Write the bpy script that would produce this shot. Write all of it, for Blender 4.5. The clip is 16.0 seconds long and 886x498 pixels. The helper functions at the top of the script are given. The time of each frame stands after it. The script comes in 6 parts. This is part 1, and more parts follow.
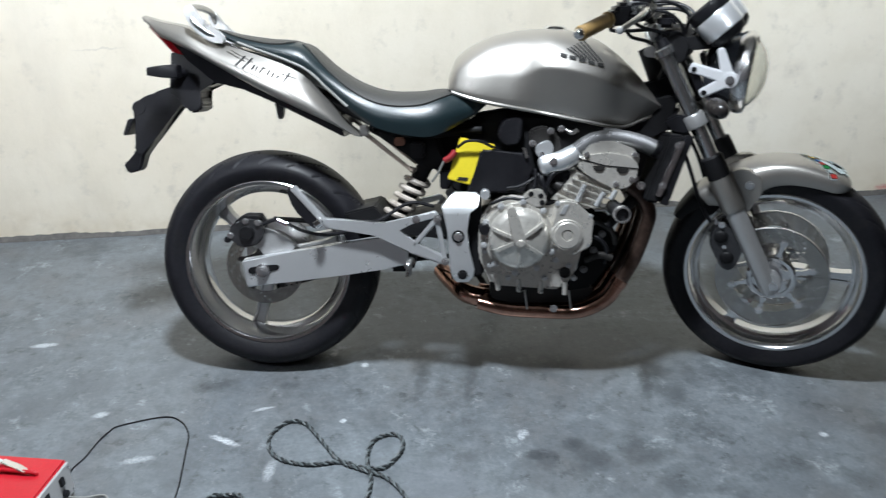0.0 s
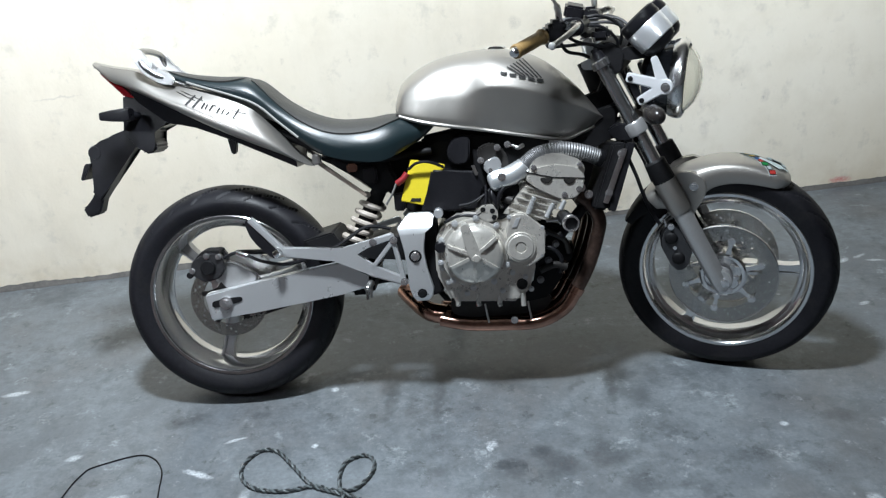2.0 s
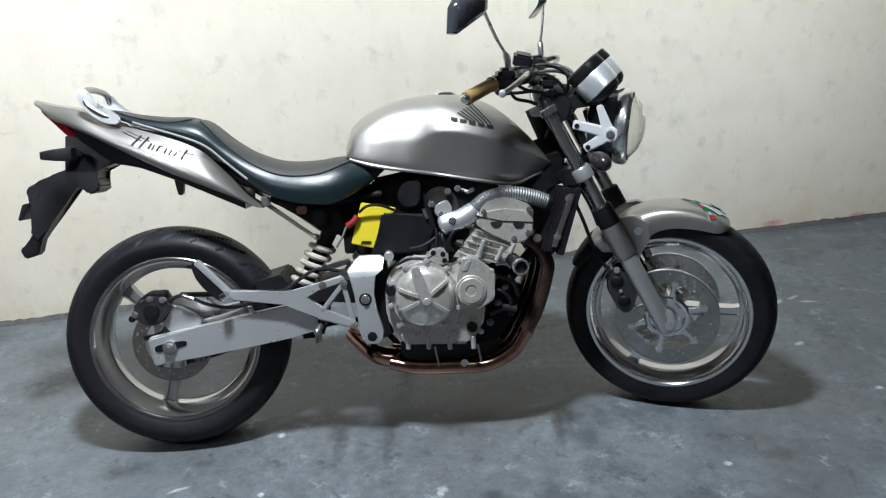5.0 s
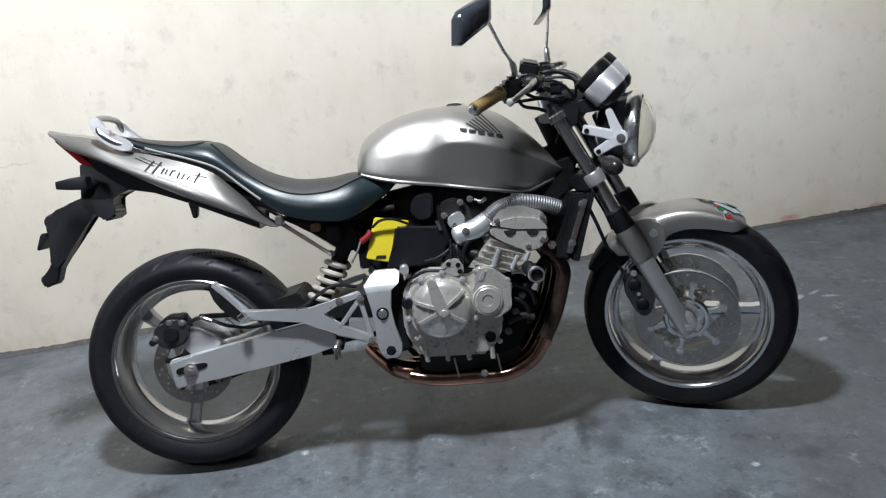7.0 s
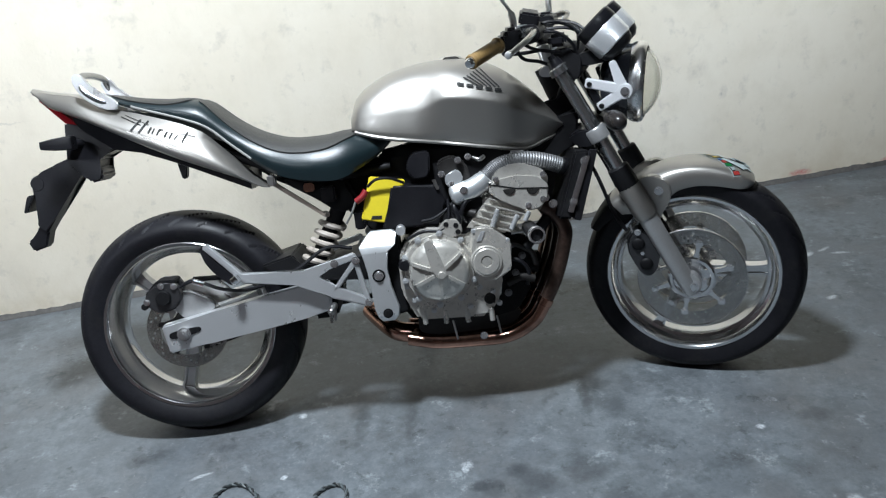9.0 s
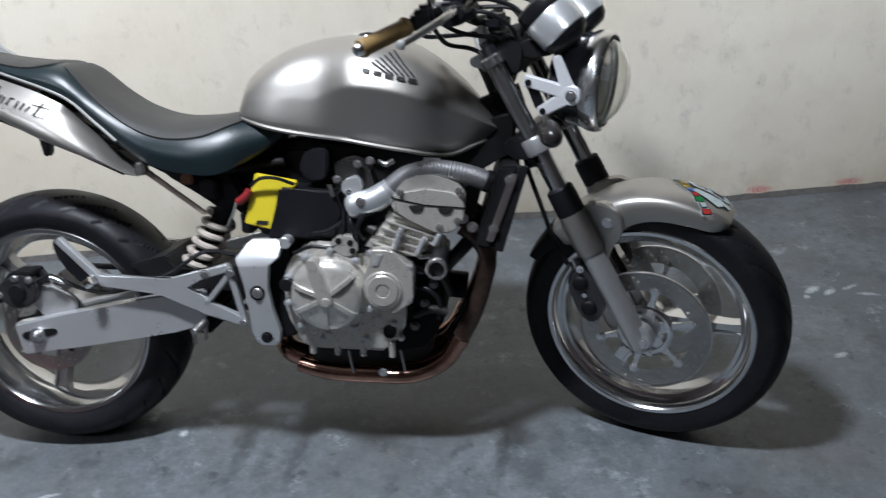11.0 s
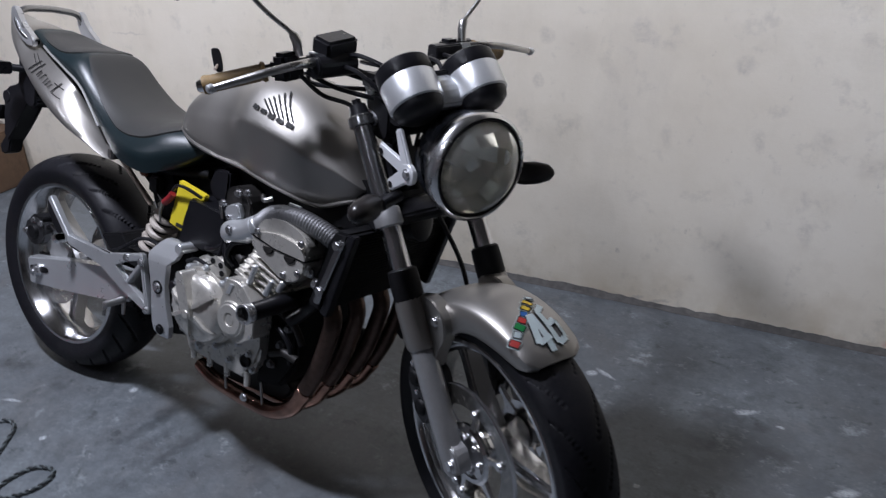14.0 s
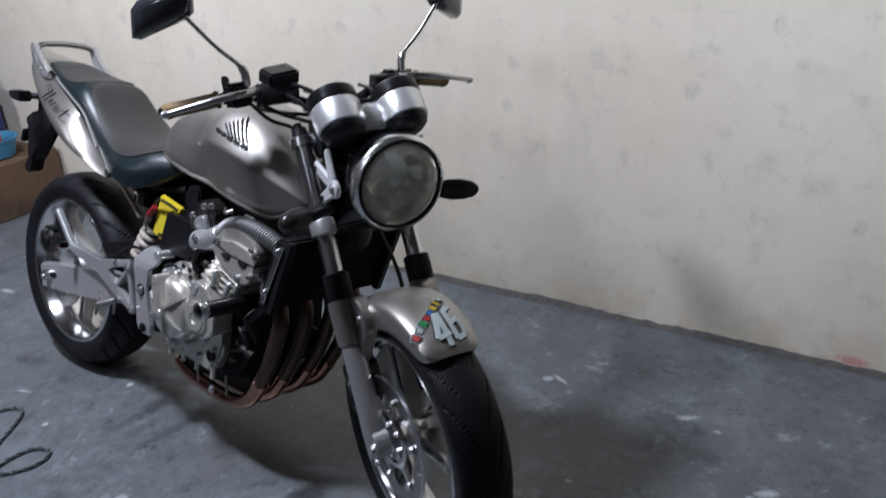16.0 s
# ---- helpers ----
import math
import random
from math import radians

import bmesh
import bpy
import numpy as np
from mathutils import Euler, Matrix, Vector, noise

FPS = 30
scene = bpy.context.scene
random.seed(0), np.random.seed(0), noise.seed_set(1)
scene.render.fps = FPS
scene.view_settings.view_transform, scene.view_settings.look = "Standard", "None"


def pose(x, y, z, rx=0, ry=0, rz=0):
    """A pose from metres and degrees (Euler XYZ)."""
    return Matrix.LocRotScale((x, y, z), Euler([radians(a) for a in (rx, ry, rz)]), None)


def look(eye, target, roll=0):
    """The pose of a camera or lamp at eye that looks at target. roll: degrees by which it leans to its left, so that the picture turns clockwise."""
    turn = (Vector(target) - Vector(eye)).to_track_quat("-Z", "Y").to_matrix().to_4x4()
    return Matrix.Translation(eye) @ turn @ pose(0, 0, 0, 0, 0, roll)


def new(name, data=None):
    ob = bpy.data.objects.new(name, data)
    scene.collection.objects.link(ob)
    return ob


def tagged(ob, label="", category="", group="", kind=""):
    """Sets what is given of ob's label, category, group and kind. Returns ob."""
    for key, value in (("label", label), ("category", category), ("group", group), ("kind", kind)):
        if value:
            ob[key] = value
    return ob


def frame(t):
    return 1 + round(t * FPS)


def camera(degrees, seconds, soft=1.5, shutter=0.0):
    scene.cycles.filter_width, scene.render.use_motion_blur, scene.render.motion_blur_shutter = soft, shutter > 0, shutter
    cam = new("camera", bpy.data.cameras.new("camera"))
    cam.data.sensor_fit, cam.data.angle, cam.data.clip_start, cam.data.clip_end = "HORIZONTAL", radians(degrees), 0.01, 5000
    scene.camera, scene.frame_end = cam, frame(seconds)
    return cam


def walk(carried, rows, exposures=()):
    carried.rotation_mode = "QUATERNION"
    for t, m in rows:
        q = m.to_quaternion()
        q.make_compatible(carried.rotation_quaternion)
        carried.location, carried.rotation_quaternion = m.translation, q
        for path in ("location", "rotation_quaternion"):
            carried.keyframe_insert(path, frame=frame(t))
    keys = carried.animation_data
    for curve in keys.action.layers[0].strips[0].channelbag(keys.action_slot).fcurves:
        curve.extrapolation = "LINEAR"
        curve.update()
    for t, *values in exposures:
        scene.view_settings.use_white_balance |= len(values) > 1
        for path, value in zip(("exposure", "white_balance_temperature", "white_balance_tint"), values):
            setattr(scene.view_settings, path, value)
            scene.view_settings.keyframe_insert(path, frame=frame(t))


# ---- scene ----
cam = camera(59.0, 16.0, soft=1.2, shutter=0.5)
PATH = [
    (0, (0.571, -2.092, 1.33), (0.519, -0.288, 0.468), -0.8),
    (0.5, (0.622, -2.132, 1.328), (0.644, -0.322, 0.478), -1.3),
    (1, (0.643, -2.133, 1.328), (0.61, -0.329, 0.466), -3.2),
    (1.5, (0.653, -2.131, 1.332), (0.669, -0.315, 0.496), -3.6),
    (2, (0.651, -2.139, 1.335), (0.636, -0.309, 0.526), -4.4),
    (2.5, (0.67, -2.145, 1.337), (0.773, -0.303, 0.564), -3.7),
    (3, (0.663, -2.146, 1.34), (0.756, -0.296, 0.587), -3.6),
    (5.5, (0.622, -2.135, 1.352), (0.782, -0.271, 0.646), -2.2),
    (6, (0.624, -2.143, 1.354), (0.8, -0.27, 0.673), -2.4),
    (6.5, (0.625, -2.133, 1.353), (0.768, -0.255, 0.678), -3.0),
    (7, (0.633, -2.132, 1.359), (0.734, -0.264, 0.653), -5.4),
    (7.5, (0.632, -2.132, 1.36), (0.755, -0.266, 0.651), -5.1),
    (8, (0.634, -2.129, 1.356), (0.758, -0.274, 0.62), -5.2),
    (8.5, (0.643, -2.118, 1.349), (0.745, -0.28, 0.567), -5.9),
    (11, (1.099, -1.647, 1.336), (0.959, 0.114, 0.397), -3.7),
    (11.5, (1.313, -1.544, 1.356), (1.12, 0.171, 0.345), -4.1),
    (12, (1.42, -1.461, 1.34), (1.257, 0.26, 0.334), -2.0),
    (12.5, (1.574, -1.333, 1.359), (1.234, 0.367, 0.362), -3.3),
    (13, (1.799, -1.233, 1.383), (1.09, 0.401, 0.473), -4.3),
    (13.5, (1.955, -1.171, 1.377), (1.018, 0.34, 0.463), -4.0),
    (14, (2.063, -1.179, 1.365), (1.075, 0.317, 0.479), -1.0),
    (14.5, (2.189, -1.201, 1.386), (1.227, 0.264, 0.423), -0.6),
    (15, (2.3, -1.175, 1.391), (1.297, 0.261, 0.427), 0.5),
    (15.5, (2.369, -1.18, 1.398), (1.261, 0.205, 0.473), -2.1),
    (16, (2.4, -1.164, 1.411), (1.278, 0.267, 0.579), -2.4),
]
walk(cam, [(t, look(eye, target, roll)) for t, eye, target, roll in PATH], exposures=[(0, 0.10, 6450, 5), (3, 0.14, 6400, 4), (5.5, -0.20, 6450, 4), (6, -0.50, 6550, 6), (6.5, -0.68, 6550, 7), (7, -0.18, 6500, 8), (8, -0.16, 6500, 6), (8.5, 0.0, 6350, 4), (11, -0.28, 6400, 9), (11.5, 0.06, 6400, 8), (12, -0.28, 6400, 10), (12.5, -0.34, 6400, 11), (13.5, -0.52, 6300, 14), (14, -0.70, 6250, 16), (15, -0.46, 6200, 12), (16, -0.60, 6250, 14)])

# ---- world and light ----
world = bpy.data.worlds.new("world")
scene.world = world
world.use_nodes = True
world.node_tree.nodes["Background"].inputs[0].default_value = (0.75, 0.8, 0.9, 1)
world.node_tree.nodes["Background"].inputs[1].default_value = 0.0


def area_lamp(name, eye, target, sx, sy, power, colour, spread=180):
    d = bpy.data.lights.new(name, "AREA")
    d.shape, d.size, d.size_y, d.energy, d.color = "RECTANGLE", sx, sy, power, colour
    d.spread = radians(spread)
    ob = new(name, d)
    ob.matrix_world = look(eye, target)
    return ob


area_lamp("ceiling_light", (0.30, -0.66, 2.84), (0.30, -0.66, 0), 0.32, 0.22, 134, (0.90, 0.95, 1.05))
# Two unseen fill lamps, added to brighten the back wall right and left.
area_lamp("wall_fill_light", (1.60, -2.40, 2.66), (2.30, 1.2, 1.62), 0.55, 0.30, 17, (0.90, 0.95, 1.05), 58)
area_lamp("wall_fill_light", (-1.30, -2.40, 2.66), (-1.10, 0.9, 1.15), 0.55, 0.30, 18, (0.92, 0.95, 1.05), 70)


# ---- materials ----
class Nodes:
    """A small builder for node materials."""

    def __init__(self, name):
        self.mat = bpy.data.materials.new(name)
        self.mat.use_nodes = True
        self.tree = self.mat.node_tree
        self.bsdf = self.tree.nodes["Principled BSDF"]
        self.co = self.add("ShaderNodeTexCoord").outputs["Object"]

    def add(self, kind, **sets):
        n = self.tree.nodes.new(kind)
        for k, v in sets.items():
            n.inputs[k].default_value = v
        return n

    def link(self, a, b):
        self.tree.links.new(a, b)

    def noise(self, scale, detail=6, rough=0.6, co=None, stretch=None):
        n = self.add("ShaderNodeTexNoise", Scale=scale, Detail=detail, Roughness=rough)
        src = co or self.co
        if stretch:
            m = self.add("ShaderNodeMapping")
            m.inputs["Scale"].default_value = stretch
            self.link(src, m.inputs[0])
            src = m.outputs[0]
        self.link(src, n.inputs["Vector"])
        return n.outputs[0]

    def ramp(self, src, *stops):
        r = self.add("ShaderNodeValToRGB")
        while len(r.color_ramp.elements) < len(stops):
            r.color_ramp.elements.new(0.5)
        for e, (p, c) in zip(r.color_ramp.elements, stops):
            e.position, e.color = p, (*c, 1) if len(c) == 3 else c
        self.link(src, r.inputs[0])
        return r.outputs[0]

    def grey(self, src, a, b, lo=0.0, hi=1.0):
        m = self.add("ShaderNodeMapRange")
        for i, v in zip((1, 2, 3, 4), (a, b, lo, hi)):
            m.inputs[i].default_value = v
        self.link(src, m.inputs[0])
        return m.outputs[0]

    def mix(self, fac, a, b):
        m = self.add("ShaderNodeMix")
        m.data_type = "RGBA"
        for src, slot in ((fac, m.inputs[0]), (a, m.inputs[6]), (b, m.inputs[7])):
            if isinstance(src, (tuple, float, int)):
                slot.default_value = (*src, 1) if isinstance(src, tuple) and len(src) == 3 else src
            else:
                self.link(src, slot)
        return m.outputs[2]

    def math(self, op, a, b=0.0):
        m = self.add("ShaderNodeMath")
        m.operation = op
        for src, slot in ((a, m.inputs[0]), (b, m.inputs[1])):
            if isinstance(src, (float, int)):
                slot.default_value = src
            else:
                self.link(src, slot)
        return m.outputs[0]

    def bump(self, src, strength, distance):
        b = self.add("ShaderNodeBump", Strength=strength, Distance=distance)
        self.link(src, b.inputs["Height"])
        self.link(b.outputs[0], self.bsdf.inputs["Normal"])

    def set(self, **k):
        for n, v in k.items():
            slot = self.bsdf.inputs[n.replace("_", " ")]
            if isinstance(v, (float, int, tuple)):
                slot.default_value = (*v, 1) if isinstance(v, tuple) and len(v) == 3 else v
            else:
                self.link(v, slot)
        return self


def surface(name, colour, rough=0.5, metal=0.0, vary=0.15, scale=40, bump=0.0, bump_scale=200, coat=0.0, dirt=None, spec=0.5, even=0.25):
    """A plain material with grain and blotches at two scales."""
    n = Nodes(name)
    fine, broad = n.noise(scale * 4, 4), n.noise(scale * 0.3, 5)
    f = n.math("MULTIPLY", n.math("ADD", fine, broad), 0.5)
    lo, hi = tuple(c * (1 - vary) for c in colour), tuple(min(1, c * (1 + vary)) for c in colour)
    col = n.ramp(f, (0.35, lo), (0.65, hi))
    if dirt:
        col = n.mix(n.grey(n.noise(scale * 0.5, 8, 0.7), 0.52, 0.7), col, dirt)
    n.set(Specular_IOR_Level=spec, Base_Color=col, Metallic=metal, Roughness=n.grey(broad, 0.3, 0.7, max(0.02, rough * (1 - even)), min(1, rough * (1 + even))))
    if coat:
        n.set(Coat_Weight=coat, Coat_Roughness=0.06)
    if bump:
        n.bump(n.noise(bump_scale, 3), bump, 0.002)
    return n.mat


M = {}
M["paint"] = surface("metallic_paint", (0.374, 0.358, 0.335), 0.40, 0.88, 0.015, 60, coat=0.16, even=0.03)
M["seat"] = surface("seat_vinyl", (0.007, 0.0150, 0.018), 0.36, 0, 0.1, 30, 0.12, 900, even=0.05)
M["seat_top"] = surface("seat_vinyl_dull", (0.026, 0.026, 0.025), 0.55, 0, 0.12, 30, 0.2, 700, even=0.08)
M["rubber"] = surface("tyre_rubber", (0.008, 0.008, 0.0105), 0.52, 0, 0.3, 25, 0.15, 500, dirt=(0.014, 0.0135, 0.014), spec=0.22)
M["black"] = surface("black_plastic", (0.008, 0.008, 0.010), 0.36, 0, 0.3, 40, 0.1, 500, spec=0.35)
M["gloss_black"] = surface("gloss_black_shell", (0.03, 0.033, 0.040), 0.14, 0, 0.2, 40, coat=0.8)
M["satin"] = surface("satin_chrome", (0.80, 0.80, 0.81), 0.24, 1.0, 0.03, 30)
M["black_matt"] = surface("matt_black_metal", (0.006, 0.006, 0.007), 0.6, 0, 0.3, 40, spec=0.2)
M["alloy"] = surface("silver_painted_alloy", (0.66, 0.675, 0.69), 0.30, 0.70, 0.03, 60, even=0.12)
M["fork"] = surface("grey_fork_alloy", (0.46, 0.462, 0.465), 0.36, 0.7, 0.06, 50)
M["fork_dark"] = surface("dark_grey_fork_tube", (0.36, 0.362, 0.366), 0.24, 0.95, 0.06, 50)
M["bracket"] = surface("bright_silver_bracket", (0.74, 0.75, 0.77), 0.38, 0.35, 0.03, 60)
M["zinc"] = surface("bright_zinc_bolt", (0.74, 0.74, 0.75), 0.24, 0.95, 0.06, 60)
M["engine"] = surface("engine_case_paint", (0.68, 0.658, 0.612), 0.29, 0.66, 0.04, 120, 0.05, 500, dirt=(0.52, 0.50, 0.46), even=0.1)
M["caliper"] = surface("gunmetal_caliper", (0.060, 0.060, 0.064), 0.36, 0.7, 0.2, 60, 0.1, 400)
M["hose"] = surface("dull_grey_hose", (0.22, 0.22, 0.225), 0.50, 0.7, 0.1, 80, even=0.05)
M["engine_dark"] = surface("grimy_engine_metal", (0.030, 0.028, 0.027), 0.5, 0.5, 0.3, 60)
M["chrome"] = surface("chrome", (0.80, 0.80, 0.81), 0.06, 1.0, 0.03, 30)
M["rim"] = surface("polished_rim", (0.74, 0.74, 0.745), 0.14, 1.0, 0.05, 30)
M["disc"] = surface("drilled_disc_steel", (0.62, 0.615, 0.605), 0.24, 1.0, 0.04, 60, even=0.08)
M["steel"] = surface("brushed_steel", (0.50, 0.49, 0.48), 0.30, 1.0, 0.08, 80)
M["copper"] = surface("heat_stained_pipe", (0.46, 0.265, 0.20), 0.20, 1.0, 0.3, 20, dirt=(0.15, 0.10, 0.08))
M["pipe_brown"] = surface("dark_brown_pipe", (0.115, 0.077, 0.063), 0.38, 0.9, 0.35, 20, 0.1, 300, dirt=(0.035, 0.028, 0.025))
M["yellow"] = surface("yellow_plastic", (0.68, 0.55, 0.03), 0.42, 0, 0.06, 40)
M["red"] = surface("red_enamel", (0.48, 0.008, 0.020), 0.45, 0, 0.10, 30, coat=0.15)
M["white"] = surface("white_spring_paint", (0.42, 0.375, 0.33), 0.45, 0, 0.08, 60, dirt=(0.2, 0.17, 0.14))
M["gum"] = surface("tan_rubber_grip", (0.20, 0.125, 0.042), 0.55, 0, 0.2, 60, 0.4, 600)
M["tail_red"] = surface("red_lamp_lens", (0.20, 0.008, 0.012), 0.12, 0, 0.05, 30, coat=0.6)
M["smoke"] = surface("smoked_lamp_lens", (0.020, 0.0175, 0.017), 0.30, 0, 0.1, 30, spec=0.4)
M["boot"] = surface("dark_red_rubber", (0.22, 0.012, 0.016), 0.45, 0, 0.1, 30)
M["ink"] = surface("dark_print", (0.02, 0.02, 0.02), 0.5, 0, 0.1, 40)
M["sticker_white"] = surface("pale_sticker_film", (0.62, 0.70, 0.70), 0.4, 0, 0.04, 40)
M["sticker_green"] = surface("green_sticker_film", (0.02, 0.30, 0.08), 0.4, 0, 0.04, 40)
M["sticker_blue"] = surface("blue_sticker_film", (0.03, 0.16, 0.50), 0.4, 0, 0.04, 40)
M["sticker_yellow"] = surface("yellow_sticker_film", (0.75, 0.55, 0.05), 0.4, 0, 0.04, 40)
M["sticker_red"] = surface("red_sticker_film", (0.60, 0.06, 0.05), 0.4, 0, 0.04, 40)
M["cable_grey"] = surface("pale_cable_sheath", (0.22, 0.22, 0.21), 0.5, 0, 0.1, 40)
M["sandy"] = surface("bare_tan_bracket", (0.46, 0.38, 0.32), 0.5, 0.3, 0.1, 40)


def lens_glass():
    n = Nodes("clear_lamp_glass")
    n.set(Base_Color=(0.97, 0.97, 0.93), Roughness=0.03, Transmission_Weight=0.95, IOR=1.3)
    return n.mat


def mirror_glass():
    n = Nodes("mirror_glass")
    n.set(Base_Color=(0.85, 0.87, 0.88), Metallic=1.0, Roughness=0.02)
    return n.mat


M["reflector"] = surface("bright_reflector", (0.90, 0.88, 0.82), 0.16, 0.95, 0.04, 30)
M["glass"], M["mirror"] = lens_glass(), mirror_glass()


def blots(n, col, spots, tint, grain, axes="xy", solid=0.15):
    """Stains and painted shade with shapes of their own: (u, v, half-length, half-width, turn, strength) on a plane of
    the surface.
    """
    sep = n.add("ShaderNodeSeparateXYZ")
    n.link(n.co, sep.inputs[0])
    wob = n.noise(grain, 6, 0.65)
    wob2 = n.noise(grain * 0.9, 6, 0.65, stretch=(1.0, 1.3, 0.8))
    axis = {"x": 0, "y": 1, "z": 2}
    u0 = n.math("ADD", sep.outputs[axis[axes[0]]], n.math("MULTIPLY", n.math("SUBTRACT", wob, 0.5), 1.1 / grain))
    v0 = n.math("ADD", sep.outputs[axis[axes[1]]], n.math("MULTIPLY", n.math("SUBTRACT", wob2, 0.5), 1.1 / grain))
    total = None
    for u, v, a, b, turn, strength in spots:
        c, s = math.cos(radians(turn)), math.sin(radians(turn))
        du, dv = n.math("SUBTRACT", u0, u), n.math("SUBTRACT", v0, v)
        p = n.math("ADD", n.math("MULTIPLY", du, c / a), n.math("MULTIPLY", dv, s / a))
        q = n.math("ADD", n.math("MULTIPLY", du, -s / b), n.math("MULTIPLY", dv, c / b))
        r = n.math("ADD", n.math("MULTIPLY", p, p), n.math("MULTIPLY", q, q))
        f = n.grey(r, 1.5, 0.15, 0, strength)
        total = f if total is None else n.math("MAXIMUM", total, f)
    worn = n.grey(n.noise(grain * 2.6, 8, 0.75), 0.36, 0.58, solid, 1)
    return n.mix(n.math("MULTIPLY", total, worn), col, tint)


# First two blots paint deeper shade under the motorcycle, beside the oil stains.
OIL_AND_SHADE = [(0.98, -0.02, 0.36, 0.15, 4, 0.55), (0.50, 0.0, 0.30, 0.12, -5, 0.35), (0.766, -0.521, 0.045, 0.022, 0, 0.75), (0.857, -0.48, 0.035, 0.028, 0, 0.7), (0.908, -0.538, 0.05, 0.04, 20, 0.6), (0.969, -0.45, 0.06, 0.03, 0, 0.35), (1.048, -0.495, 0.07, 0.035, -30, 0.35), (1.098, -0.609, 0.06, 0.06, 0, 0.35), (1.131, -0.407, 0.04, 0.02, 0, 0.3), (1.664, -0.41, 0.05, 0.025, 0, 0.55), (1.379, -0.552, 0.06, 0.03, -20, 0.35), (1.099, -0.17, 0.1, 0.018, 85, 0.75), (0.592, -0.191, 0.11, 0.016, 84, 0.5), (0.452, -0.186, 0.12, 0.018, 82, 0.45), (-0.137, -0.222, 0.06, 0.035, 10, 0.5), (0.999, -0.176, 0.05, 0.012, 60, 0.5), (1.757, 0.525, 0.07, 0.03, 20, 0.4), (1.903, 0.565, 0.05, 0.03, 0, 0.5), (-0.155, -0.226, 0.058, 0.038, -6.0, 0.55), (1.026, -0.506, 0.065, 0.056, -6.0, 0.45), (1.676, -0.42, 0.029, 0.032, -6.0, 0.6), (1.209, -0.431, 0.074, 0.044, -6.0, 0.3), (1.219, -0.641, 0.049, 0.037, -6.0, 0.4), (0.068, -0.227, 0.027, 0.02, -7.0, 0.5), (0.372, -0.6, 0.057, 0.028, -6.0, 0.25), (0.879, -0.505, 0.04, 0.038, 36.0, 0.5), (0.776, -0.549, 0.027, 0.03, 36.0, 0.5), (1.016, -0.173, 0.015, 0.013, 36.0, 0.6), (1.851, 0.663, 0.024, 0.018, 36.0, 0.5), (2.324, 0.578, 0.019, 0.017, 36.0, 0.6), (0.951, -0.329, 0.031, 0.02, 36.0, 0.35)]
SCUFF = [(-0.056, -0.471, 0.045, 0.01, -25, 0.9), (-0.428, -0.365, 0.022, 0.012, 20, 0.7), (0.274, -0.119, 0.012, 0.012, 0, 0.8), (0.016, -0.336, 0.03, 0.006, 20, 0.7), (0.246, -0.386, 0.009, 0.009, 0, 0.9), (-0.257, -0.548, 0.04, 0.012, 15, 0.55), (0.088, -0.586, 0.014, 0.035, 0, 0.5), (0.722, -0.448, 0.01, 0.014, 0, 0.8), (-0.757, -0.014, 0.04, 0.012, 10, 0.8), (1.51, -0.434, 0.012, 0.01, 0, 0.8), (2.239, 0.487, 0.035, 0.008, -10, 0.6), (2.037, 0.174, 0.02, 0.01, 20, 0.7), (2.133, -0.136, 0.014, 0.01, 0, 0.8), (1.407, 0.675, 0.035, 0.008, -20, 0.7), (2.199, 0.53, 0.03, 0.008, 30, 0.55), (1.895, 0.691, 0.012, 0.006, 0, 0.8), (2.082, 0.519, 0.032, 0.013, 36.0, 0.8), (2.128, 0.503, 0.026, 0.011, 36.0, 0.8), (1.801, 0.707, 0.03, 0.011, 36.0, 0.7), (1.369, 0.659, 0.018, 0.013, 36.0, 0.8), (1.649, 0.281, 0.007, 0.007, 36.0, 0.8), (1.789, 0.279, 0.007, 0.008, 36.0, 0.7), (2.051, 0.479, 0.012, 0.009, 36.0, 0.7), (0.729, -0.434, 0.015, 0.014, -6.0, 0.6), (0.172, -0.059, 0.011, 0.013, -7.0, 0.6), (1.597, -0.732, 0.018, 0.02, -6.0, 0.6)]


